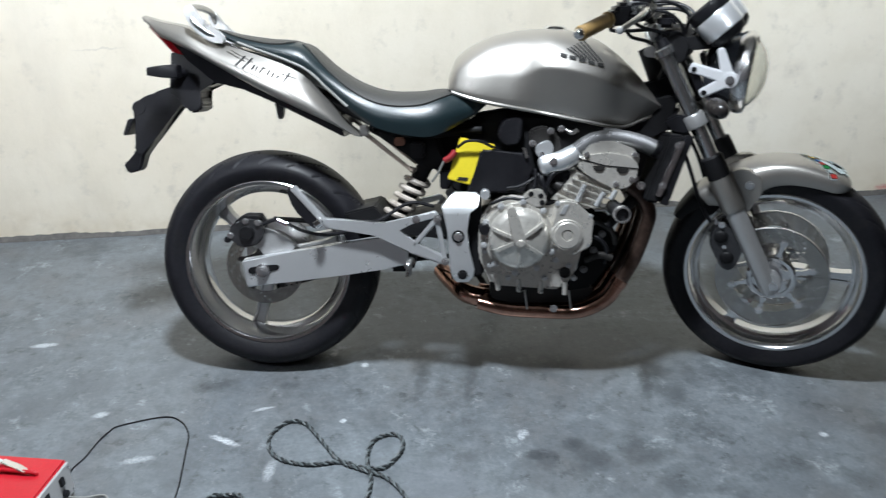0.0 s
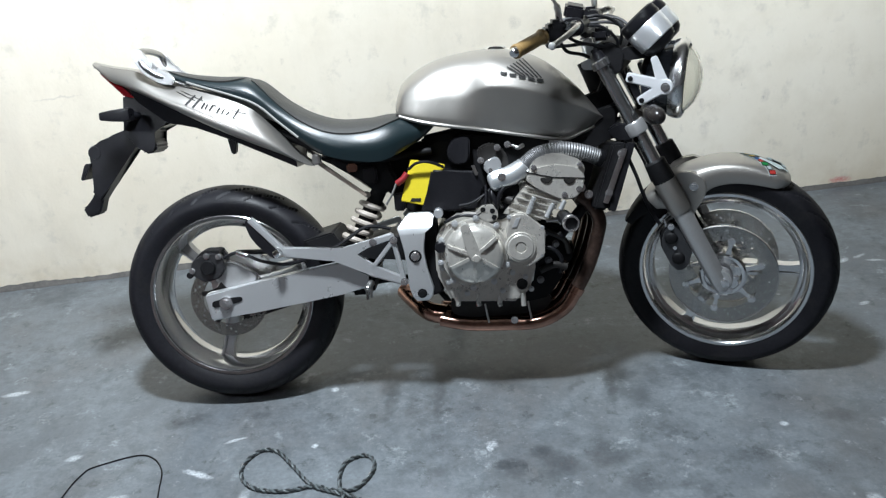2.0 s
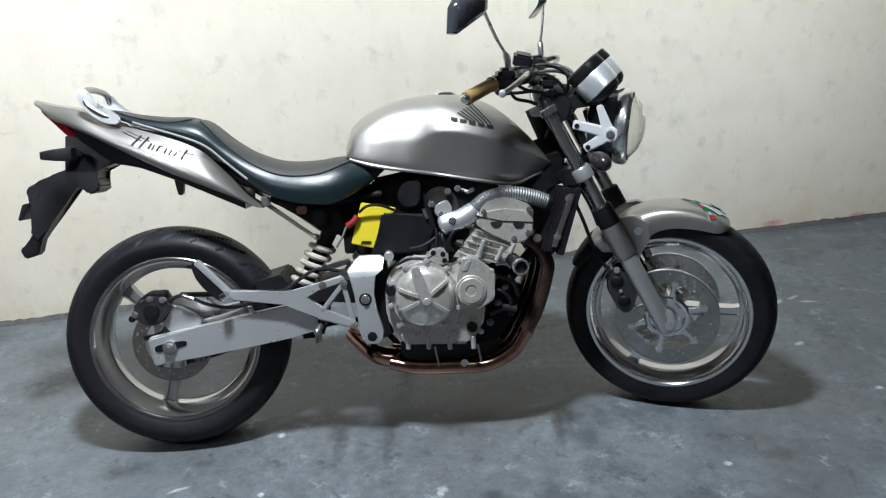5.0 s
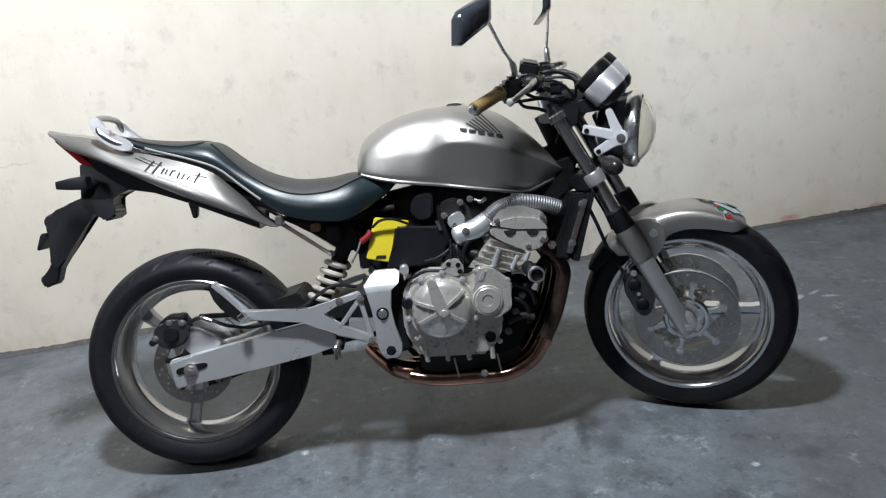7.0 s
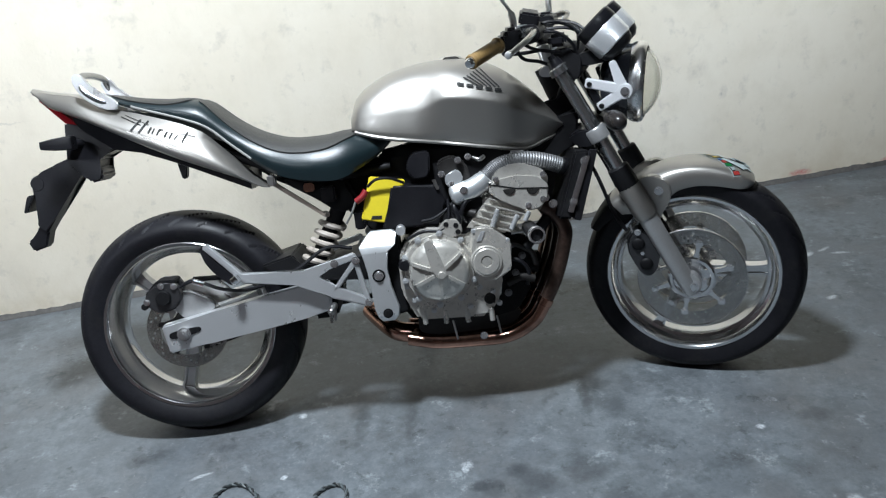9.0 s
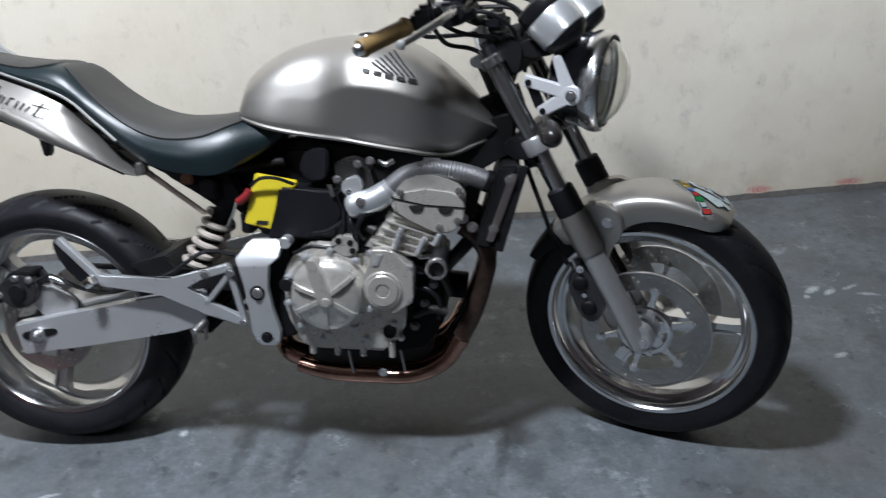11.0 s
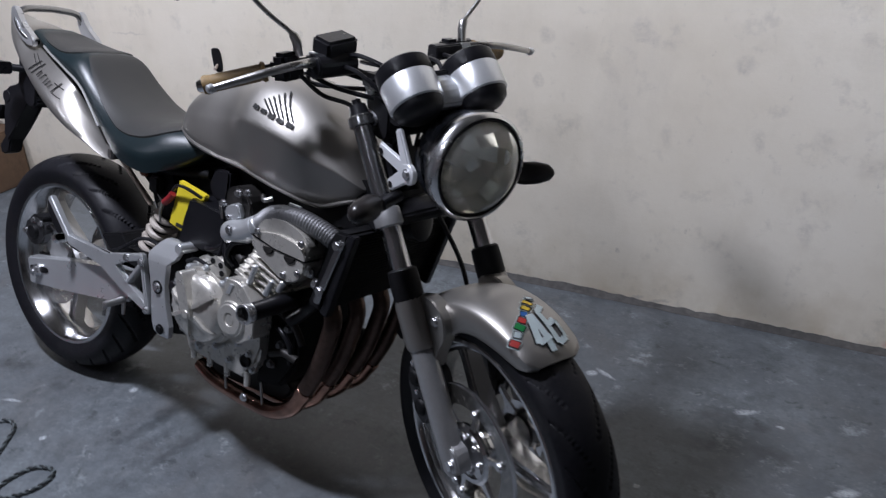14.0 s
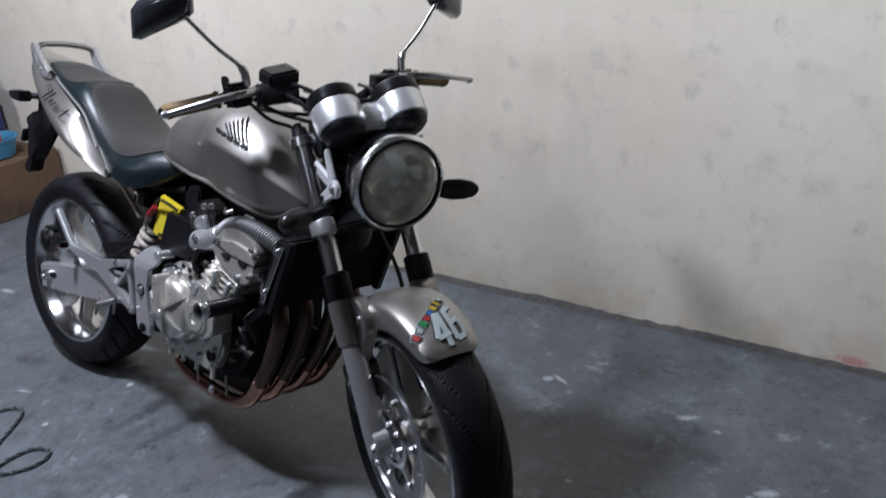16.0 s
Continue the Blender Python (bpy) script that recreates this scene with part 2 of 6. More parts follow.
def floor_material():
    n = Nodes("painted_concrete_floor")
    broad, mid, fine = n.noise(1.1, 8, 0.62), n.noise(5, 9, 0.7), n.noise(60, 6, 0.7)
    col = n.ramp(broad, (0.3, (0.090, 0.098, 0.106)), (0.5, (0.135, 0.145, 0.153)), (0.7, (0.185, 0.197, 0.203)))
    col = n.mix(n.grey(mid, 0.44, 0.66, 0, 0.65), col, (0.245, 0.265, 0.272))
    col = n.mix(n.grey(n.noise(2.4, 9, 0.75), 0.52, 0.64, 0, 0.75), col, (0.062, 0.066, 0.070))
    col = n.mix(n.grey(n.noise(3.3, 8, 0.7), 0.60, 0.72, 0, 0.30), col, (0.20, 0.145, 0.13))
    col = n.mix(n.grey(n.noise(1.7, 9, 0.7), 0.50, 0.68, 0, 0.55), col, (0.125, 0.112, 0.102))
    col = n.mix(n.grey(n.noise(6.5, 10, 0.75), 0.55, 0.66, 0, 0.6), col, (0.070, 0.080, 0.082))
    col = n.mix(n.grey(n.noise(14, 10, 0.72), 0.575, 0.65, 0, 0.80), col, (0.050, 0.056, 0.057))
    col = n.mix(n.grey(n.noise(8, 13, 0.80), 0.565, 0.64, 0, 0.80), col, (0.35, 0.372, 0.37))
    col = n.mix(n.grey(n.noise(19, 12, 0.80), 0.645, 0.69, 0, 0.9), col, (0.56, 0.57, 0.56))
    col = n.mix(n.grey(n.noise(48, 9, 0.75), 0.69, 0.73, 0, 0.8), col, (0.62, 0.63, 0.62))
    col = n.mix(n.grey(n.noise(90, 6, 0.7), 0.30, 0.70, 0, 0.40), col, (0.075, 0.078, 0.080))
    col = n.mix(n.grey(n.noise(26, 9, 0.72), 0.46, 0.62, 0, 0.45), col, (0.085, 0.091, 0.096))
    col = n.mix(n.grey(n.noise(33, 9, 0.75), 0.60, 0.68, 0, 0.45), col, (0.33, 0.35, 0.355))
    col = blots(n, col, OIL_AND_SHADE, (0.034, 0.037, 0.040), 22, "xy", 0.65)
    col = blots(n, col, SCUFF, (0.62, 0.63, 0.63), 60)
    cool = n.add("ShaderNodeMix")
    cool.data_type, cool.blend_type = "RGBA", "MULTIPLY"
    cool.inputs[0].default_value = 1.0
    n.link(col, cool.inputs[6])
    cool.inputs[7].default_value = (0.95, 1.0, 1.05, 1)
    n.set(Base_Color=cool.outputs[2], Roughness=n.grey(mid, 0.3, 0.7, 0.30, 0.55))
    n.bump(n.math("ADD", n.math("MULTIPLY", fine, 0.4), mid), 0.3, 0.004)
    return n.mat


RED_MARKS = [(2.145, 0.030, 0.05, 0.018, 0, 0.75), (2.505, 0.030, 0.05, 0.018, 0, 0.75), (2.98, 0.020, 0.05, 0.015, 0, 0.6)]
BLUE_MARK = [(-1.418, 0.422, 0.1, 0.006, 0, 0.85)]
SMUDGE = [(1.58, 0.839, 0.03, 0.02, 0, 0.4), (1.306, 0.893, 0.035, 0.02, -30, 0.35), (1.188, 0.79, 0.05, 0.02, -50, 0.25), (2.093, 0.47, 0.02, 0.03, 0, 0.35), (1.967, 0.574, 0.05, 0.03, 20, 0.25), (1.818, 0.639, 0.03, 0.04, 0, 0.22), (1.818, 0.348, 0.02, 0.04, 10, 0.3), (1.276, 0.917, 0.03, 0.03, 30, 0.4), (0.984, 0.877, 0.025, 0.025, 0, 0.5), (-0.148, 1.163, 0.03, 0.03, 0, 0.3), (1.928, 0.888, 0.08, 0.05, 0, 0.15), (-0.799, 0.759, 0.09, 0.004, 2, 0.5), (-0.337, 0.378, 0.01, 0.012, 0, 0.5), (0.964, 0.731, 0.016, 0.024, 7.0, 0.5), (1.575, 0.824, 0.013, 0.02, 7.0, 0.5), (1.384, 0.599, 0.018, 0.037, 9.0, 0.3), (1.646, 0.618, 0.02, 0.036, 9.0, 0.4), (2.04, 0.839, 0.02, 0.018, 7.0, 0.4), (2.081, 0.462, 0.006, 0.007, 12.0, 0.95), (1.801, 0.454, 0.013, 0.03, 12.0, 0.3), (1.265, 0.184, 0.008, 0.009, 13.0, 0.8), (1.288, 0.885, 0.025, 0.008, 6.0, 0.5), (1.422, 0.024, 0.033, 0.007, 15.0, 0.85), (1.474, -0.003, 0.036, 0.007, 16.0, 0.9), (1.57, 0.001, 0.027, 0.007, 16.0, 0.9), (1.351, 0.023, 0.021, 0.007, 15.0, 0.7), (1.625, -0.002, 0.019, 0.009, 16.0, 0.7), (1.167, 0.012, 0.027, 0.007, 15.0, 0.6), (1.835, -0.02, 0.025, 0.006, 17.0, 0.6), (1.994, -0.015, 0.02, 0.006, 17.0, 0.6)]


def wall_material():
    n = Nodes("cream_painted_plaster")
    broad, mid, fine = n.noise(0.9, 7, 0.6), n.noise(6, 8, 0.65), n.noise(80, 5, 0.6)
    col = n.ramp(broad, (0.3, (0.655, 0.590, 0.475)), (0.7, (0.765, 0.715, 0.615)))
    col = n.mix(n.grey(mid, 0.48, 0.72, 0, 0.45), col, (0.60, 0.545, 0.44))
    col = n.mix(n.grey(n.noise(9, 10, 0.70), 0.555, 0.68, 0, 0.46), col, (0.44, 0.41, 0.355))
    col = n.mix(n.grey(n.noise(2.6, 9, 0.68, stretch=(1, 1, 0.30)), 0.54, 0.72, 0, 0.35), col, (0.52, 0.48, 0.41))
    col = n.mix(n.grey(n.noise(26, 9, 0.7, stretch=(1, 1, 0.6)), 0.63, 0.72, 0, 0.5), col, (0.34, 0.31, 0.27))
    col = n.mix(n.grey(n.noise(60, 7, 0.6), 0.70, 0.74, 0, 0.4), col, (0.30, 0.28, 0.24))
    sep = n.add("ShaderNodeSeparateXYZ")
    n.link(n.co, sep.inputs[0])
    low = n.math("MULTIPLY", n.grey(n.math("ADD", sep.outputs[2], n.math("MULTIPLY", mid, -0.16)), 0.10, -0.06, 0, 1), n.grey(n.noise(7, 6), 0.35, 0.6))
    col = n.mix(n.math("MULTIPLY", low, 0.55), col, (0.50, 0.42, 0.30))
    col = blots(n, col, SMUDGE, (0.40, 0.37, 0.33), 26, "xz")
    col = blots(n, col, RED_MARKS, (0.50, 0.05, 0.07), 40, "xz")
    col = blots(n, col, BLUE_MARK, (0.08, 0.33, 0.55), 40, "xz")
    n.set(Base_Color=col, Roughness=n.grey(mid, 0.3, 0.7, 0.45, 0.7))
    n.bump(n.math("ADD", n.math("MULTIPLY", fine, 0.25), mid), 0.4, 0.007)
    return n.mat


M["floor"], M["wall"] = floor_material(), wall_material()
M["ceiling"] = surface("bare_concrete_ceiling", (0.21, 0.206, 0.20), 0.9, 0, 0.15, 3)
M["dim_wall"] = surface("bare_dark_plaster", (0.13, 0.125, 0.12), 0.9, 0, 0.2, 3)
M["pink_wall"] = surface("pink_tint_plaster", (0.22, 0.188, 0.188), 0.9, 0, 0.2, 3)
M["panel"] = surface("pale_grey_panel", (0.50, 0.50, 0.50), 0.45, 0, 0.06, 40)
M["cord_dark"] = surface("dark_cord_sheath", (0.030, 0.034, 0.036), 0.5, 0, 0.3, 60)
M["cord_pale"] = surface("faded_cord_sheath", (0.11, 0.13, 0.135), 0.5, 0, 0.3, 60)
M["cardboard"] = surface("worn_cardboard", (0.13, 0.078, 0.045), 0.8, 0, 0.25, 9, 0.2, 120, dirt=(0.06, 0.038, 0.026))
M["tape"] = surface("brown_parcel_tape", (0.15, 0.10, 0.06), 0.35, 0, 0.1, 20)
M["blue"] = surface("light_blue_plastic", (0.06, 0.24, 0.40), 0.4, 0, 0.06, 20)
M["deep_blue"] = surface("dark_blue_plastic", (0.015, 0.025, 0.22), 0.35, 0, 0.08, 20)
M["orange"] = surface("orange_red_tin_paint", (0.60, 0.06, 0.03), 0.4, 0, 0.06, 20)
M["grime"] = surface("dark_floor_edge_grime", (0.09, 0.085, 0.08), 0.8, 0, 0.4, 12, 0.4, 90)


# ---- geometry helpers ----
def mesh_from(name, bm, material, smooth=40):
    bmesh.ops.recalc_face_normals(bm, faces=bm.faces)
    for f in bm.faces:
        f.smooth = smooth > 0
    if smooth:
        lim = radians(smooth)
        for e in bm.edges:
            if len(e.link_faces) == 2 and e.calc_face_angle(0) > lim:
                e.smooth = False
    me = bpy.data.meshes.new(name)
    bm.to_mesh(me)
    bm.free()
    me.materials.append(material)
    return me


def part(name, bm, material, parent=None, label="", m=None, smooth=40):
    if m is not None:
        bmesh.ops.transform(bm, matrix=m, verts=bm.verts)
    ob = new(name, mesh_from(name, bm, material, smooth))
    if parent:
        while parent.parent and parent.parent.parent:
            parent = parent.parent
        ob.parent = parent
    if label:
        ob["label"] = label
    return ob


def joined(*bms):
    out = bms[0]
    for b in bms[1:]:
        me = bpy.data.meshes.new("tmp")
        b.to_mesh(me)
        b.free()
        out.from_mesh(me)
        bpy.data.meshes.remove(me)
    return out


def skin(rings, closed=True, caps=True):
    """Rings of equal length, joined one to the next."""
    bm = bmesh.new()
    vs = [[bm.verts.new(p) for p in r] for r in rings]
    n = len(vs[0])
    for a, b in zip(vs, vs[1:]):
        for i in range(n if closed else n - 1):
            j = (i + 1) % n
            bm.faces.new((a[i], a[j], b[j], b[i]))
    if caps and closed:
        bm.faces.new(vs[0])
        bm.faces.new(vs[-1][::-1])
    return bm


def smooth_path(pts, n=6):
    """A Catmull-Rom curve through points."""
    P = [Vector(p) for p in pts]
    P = [2 * P[0] - P[1]] + P + [2 * P[-1] - P[-2]]
    out = []
    for i in range(1, len(P) - 2):
        a, b, c, d = P[i - 1 : i + 3]
        for k in range(n):
            t = k / n
            out.append(0.5 * (2 * b + (c - a) * t + (2 * a - 5 * b + 4 * c - d) * t * t + (3 * b - a - 3 * c + d) * t**3))
    return out + [P[-2]]


def curve_at(knots, x):
    """A smooth value from (x, value) knots."""
    if x <= knots[0][0]:
        return knots[0][1]
    for (x0, v0), (x1, v1) in zip(knots, knots[1:]):
        if x <= x1:
            t = (x - x0) / (x1 - x0)
            i = knots.index((x0, v0))
            s0 = (v1 - knots[i - 1][1]) / (x1 - knots[i - 1][0]) if i else (v1 - v0) / (x1 - x0)
            s1 = (knots[i + 2][1] - v0) / (knots[i + 2][0] - x0) if i + 2 < len(knots) else (v1 - v0) / (x1 - x0)
            h = x1 - x0
            return (2 * t**3 - 3 * t**2 + 1) * v0 + (t**3 - 2 * t**2 + t) * h * s0 + (3 * t**2 - 2 * t**3) * v1 + (t**3 - t**2) * h * s1
    return knots[-1][1]


def tube(pts, r, seg=10, n=6, caps=True):
    """A round tube along a smooth path; r is a number or a function of 0..1."""
    path = smooth_path(pts, n) if n > 1 else [Vector(p) for p in pts]
    rings, up = [], None
    for i, p in enumerate(path):
        t = (path[min(i + 1, len(path) - 1)] - path[max(i - 1, 0)]).normalized()
        if up is None:
            up = t.orthogonal().normalized()
        up = (up - t * up.dot(t)).normalized()
        side = t.cross(up)
        rad = r(i / (len(path) - 1)) if callable(r) else r
        rings.append([p + rad * (math.cos(a) * up + math.sin(a) * side) for a in (2 * math.pi * k / seg for k in range(seg))])
    return skin(rings, caps=caps)


def rod(p, q, r, r2=None, seg=14, bevel=0.0):
    p, q = Vector(p), Vector(q)
    r2 = r if r2 is None else r2
    if bevel:
        d = (q - p).normalized() * bevel
        return tube_rings([(p, r - bevel), (p + d, r), (q - d, r2), (q, r2 - bevel)], seg)
    return tube_rings([(p, r), (q, r2)], seg)


def tube_rings(stations, seg=14):
    t = (stations[-1][0] - stations[0][0]).normalized()
    up = t.orthogonal().normalized()
    side = t.cross(up)
    return skin([[p + r * (math.cos(a) * up + math.sin(a) * side) for a in (2 * math.pi * k / seg for k in range(seg))] for p, r in stations])


def lathe(profile, centre, seg=48, closed=False, axis=(0, 1, 0)):
    """Turn (radius, along) about an axis through centre."""
    ax = Vector(axis).normalized()
    u = Vector((0, 0, 1)) if abs(ax.z) < 0.9 else Vector((1, 0, 0))
    u = (u - ax * u.dot(ax)).normalized()
    w = ax.cross(u)
    c = Vector(centre)
    bm = bmesh.new()
    rings = []
    for k in range(seg):
        a = 2 * math.pi * k / seg
        d = math.cos(a) * u + math.sin(a) * w
        rings.append([bm.verts.new(c + d * r + ax * h) for r, h in profile])
    m = len(profile)
    for k in range(seg):
        a, b = rings[k], rings[(k + 1) % seg]
        for i in range(m if closed else m - 1):
            j = (i + 1) % m
            bm.faces.new((a[i], b[i], b[j], a[j]))
    bmesh.ops.remove_doubles(bm, verts=bm.verts, dist=1e-6)
    return bm


def slab(outline, y0, y1, bevel=0.003, segs=2):
    """An outline of (x, z) made thick from y0 to y1, with rounded edges."""
    bm = bmesh.new()
    a = [bm.verts.new((x, y0, z)) for x, z in outline]
    b = [bm.verts.new((x, y1, z)) for x, z in outline]
    bm.faces.new(a)
    bm.faces.new(b[::-1])
    for i in range(len(a)):
        j = (i + 1) % len(a)
        bm.faces.new((a[i], b[i], b[j], a[j]))
    if bevel:
        bmesh.ops.bevel(bm, geom=bm.edges[:], offset=bevel, segments=segs, affect="EDGES", clamp_overlap=True)
    return bm


def rounded(outline, n=3, size=0.012):
    """The outline with its corners rounded."""
    P = [Vector((x, z)) for x, z in outline]
    out = []
    for i, p in enumerate(P):
        a, b = P[i - 1], P[(i + 1) % len(P)]
        k = min(0.3, size / max(1e-6, min((a - p).length, (b - p).length)))
        s, e = p.lerp(a, k), p.lerp(b, k)
        for j in range(n):
            t = j / (n - 1)
            out.append(tuple((1 - t) ** 2 * s + 2 * t * (1 - t) * p + t * t * e))
    return out


def block(c, size, bevel=0.004, rot=None):
    bm = bmesh.new()
    bmesh.ops.create_cube(bm, size=1, matrix=Matrix.Diagonal((*size, 1)))
    if bevel:
        bmesh.ops.bevel(bm, geom=bm.edges[:], offset=bevel, segments=2, affect="EDGES", clamp_overlap=True)
    bmesh.ops.transform(bm, matrix=Matrix.Translation(c) @ (rot or Matrix()), verts=bm.verts)
    return bm


def bar(p, q, width, y0, y1, bevel=0.003, w2=None):
    """A flat bar between two (x, z) points."""
    p, q = Vector(p), Vector(q)
    d = (q - p).normalized()
    n = Vector((-d.y, d.x))
    a, b = width / 2, (w2 or width) / 2
    return slab([tuple(p + n * a), tuple(q + n * b), tuple(q - n * b), tuple(p - n * a)], y0, y1, bevel)


def bolt(p, r=0.007, h=0.006, out=(0, -1, 0)):
    """A hexagon head on a washer, facing out."""
    p, o = Vector(p), Vector(out).normalized()
    return joined(rod(p, p + o * h * 0.35, r * 1.35, seg=12), rod(p + o * h * 0.3, p + o * h, r, r * 0.92, seg=6))


# ---- the room ----
WALL_ANGLE = 7.5
WALL = pose(0, 0.945, 0, 0, 0, WALL_ANGLE)


def room():
    w = block((0.6, 0.1, 1.45), (9.0, 0.2, 2.9), 0)
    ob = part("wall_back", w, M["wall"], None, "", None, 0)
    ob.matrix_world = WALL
    tagged(ob, "cream painted plaster wall with stains and scuffs", "wall", kind="structure")
    fl = bmesh.new()
    bmesh.ops.create_grid(fl, x_segments=90, y_segments=70, size=0.5, matrix=Matrix.Translation((0.6, -1.6, 0)) @ Matrix.Diagonal((9.0, 7.0, 1, 1)))
    for v in fl.verts:
        v.co.z = 0.0
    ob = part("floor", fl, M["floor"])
    tagged(ob, "worn grey painted concrete floor with oil stains", "floor", kind="structure")
    ce = part("ceiling", block((0.6, -1.6, 2.95), (9.0, 7.0, 0.1), 0), M["ceiling"], smooth=0)
    tagged(ce, "bare grey concrete ceiling", "ceiling", kind="structure")
    for name, c, s in (("wall_west", (-3.9, -1.6, 1.45), (0.2, 7.0, 2.9)), ("wall_east", (5.1, -1.6, 1.45), (0.2, 7.0, 2.9)), ("wall_south", (0.6, -5.1, 1.45), (9.2, 0.2, 2.9))):
        # West and south walls are unseen; their pink is added to tint reflections.
        pink = name != "wall_east"
        ob = part(name, block(c, s, 0), M["pink_wall"] if pink else M["dim_wall"], smooth=0)
        tagged(ob, "unseen pinkish-grey wall added to tint reflections" if pink else "plain dark plastered garage wall", "wall", kind="structure")


room()


# ---- the motorcycle ----
BIKE = pose(-0.010, -0.089, 0, 0, 0, -0.8) @ pose(0, 0, 0, -13.5, 0, 0)
AXIS = Vector((-math.sin(radians(25)), 0, math.cos(radians(25))))
PIVOT = Vector((1.523, 0, 0))
STEER = Matrix.Translation(PIVOT) @ Matrix.Rotation(radians(-24), 4, AXIS) @ Matrix.Translation(-PIVOT)
LOW = STEER @ Matrix.Translation((0.047, 0, 0))
LAMP = STEER @ Matrix.Translation((0.026, 0.014, 0.010))
BARS = STEER @ Matrix.Translation((-0.004, 0.004, 0.012)) @ Matrix.Diagonal((1, 1.06, 1, 1))
HEAD = LAMP @ Matrix.Translation((-0.010, 0.024, 0.0))

bike = new("motorcycle")
bike.empty_display_size = 0.2
bike.matrix_world = BIKE
tagged(bike, "silver-brown naked motorcycle leaning on its side stand", "motorcycle")


def tyre(c, R, hw, rb, seg, grooves):
    """A tyre with a rounded crown and slanting grooves cut into it."""
    prof = [(rb - 0.004, hw * 0.70), (rb + 0.004, hw * 0.80), (rb + 0.018, hw * 0.90), (R - hw * 0.62, hw * 0.985), (R - hw * 0.52, hw)]
    for k in range(1, 40):
        a = math.pi * k / 40
        prof.append((R - hw * 0.52 + hw * 0.52 * math.sin(a), hw * math.cos(a)))
    prof += [(r, -y) for r, y in prof[:5][::-1]]
    bm = bmesh.new()
    rings = []
    for k in range(seg):
        a = 2 * math.pi * k / seg
        ring = []
        for i, (r, y) in enumerate(prof):
            cut = 0.0
            u = abs(y) / hw
            if r > R - hw * 0.50 and 0.16 < u < 0.93:
                f = (a * grooves / (2 * math.pi) + (1.7 * u if y > 0 else 1.7 * u + 0.5)) % 1.0
                if f < 0.085 and (int(a * grooves / (2 * math.pi) + 1.7 * u) % 3 or u > 0.45):
                    cut = 0.0060 if hw > 0.07 else 0.0030
            ring.append(bm.verts.new((c[0] + (r - cut) * math.sin(a), c[1] + y, c[2] + (r - cut) * math.cos(a))))
        rings.append(ring)
    for k in range(seg):
        a, b = rings[k], rings[(k + 1) % seg]
        for i in range(len(prof) - 1):
            bm.faces.new((a[i], b[i], b[i + 1], a[i + 1]))
    return bm


def rim(c, rl, hw):
    prof = [(rl, hw), (rl + 0.004, hw - 0.003), (rl + 0.004, hw - 0.009), (rl - 0.010, hw - 0.012), (rl - 0.026, hw * 0.55), (rl - 0.026, -hw * 0.55), (rl - 0.010, -hw + 0.012), (rl + 0.004, -hw + 0.009), (rl + 0.004, -hw + 0.003), (rl, -hw),
            (rl - 0.008, -hw + 0.001), (rl - 0.014, -hw + 0.008), (rl - 0.018, -hw + 0.022), (rl - 0.034, -hw * 0.45), (rl - 0.036, 0), (rl - 0.034, hw * 0.45), (rl - 0.018, hw - 0.022), (rl - 0.014, hw - 0.008), (rl - 0.008, hw - 0.001)]
    return lathe(prof, c, 96, True)


def spoke(c, a, r0, r1, w0, w1, th):
    """A tapered cast spoke with a raised edge each side, at angle a."""
    d, n = Vector((math.cos(a), 0, math.sin(a))), Vector((-math.sin(a), 0, math.cos(a)))
    c = Vector(c)
    rings = []
    for k in range(9):
        t = k / 8
        r = r0 + (r1 - r0) * t
        w = (w0 + (w1 - w0) * t) * (1 + 0.5 * max(0, t - 0.85) / 0.15)
        h = th * (1 - 0.35 * t)
        p = c + d * r
        sec = [(-w, -h), (-w * 0.62, -h), (-w * 0.5, -h * 0.6), (w * 0.5, -h * 0.6), (w * 0.62, -h), (w, -h), (w, h), (w * 0.62, h), (w * 0.5, h * 0.6), (-w * 0.5, h * 0.6), (-w * 0.62, h), (-w, h)]
        rings.append([p + n * u + Vector((0, v, 0)) for u, v in sec])
    return skin(rings)


def disc(c, y, r0, r1, seg=168):
    """A drilled brake disc band."""
    bm = bmesh.new()
    radii = [r0 + (r1 - r0) * k / 8 for k in range(9)]
    grid = [[bm.verts.new((c[0] + r * math.cos(2 * math.pi * k / seg), y, c[2] + r * math.sin(2 * math.pi * k / seg))) for r in radii] for k in range(seg)]
    for k in range(seg):
        for i in range(8):
            hole = (k % 7 == 1 and i == 1) or (k % 7 == 3 and i == 3) or (k % 7 == 5 and i == 5)
            if not hole:
                bm.faces.new((grid[k][i], grid[(k + 1) % seg][i], grid[(k + 1) % seg][i + 1], grid[k][i + 1]))
    bmesh.ops.solidify(bm, geom=bm.faces[:], thickness=0.0045)
    return bm


def carrier(c, y, side, r0, r1, arms):
    """A star-shaped disc carrier."""
    out = []
    for k in range(arms):
        a = 2 * math.pi * (k + 0.3) / arms
        g = math.pi / arms
        for da, r in ((-0.55 * g, r0), (-0.20 * g * r0 / r1 * 1.4, r1 * 0.80), (-0.085 * g, r1 * 0.96), (-0.16 * g, r1 * 1.02), (0.16 * g, r1 * 1.02), (0.085 * g, r1 * 0.96), (0.20 * g * r0 / r1 * 1.4, r1 * 0.80), (0.55 * g, r0), (g, r0 * 0.90)):
            out.append((c[0] + r * math.cos(a + da), c[2] + r * math.sin(a + da)))
    return slab(out, y - 0.005, y + 0.005, 0.0015, 1)


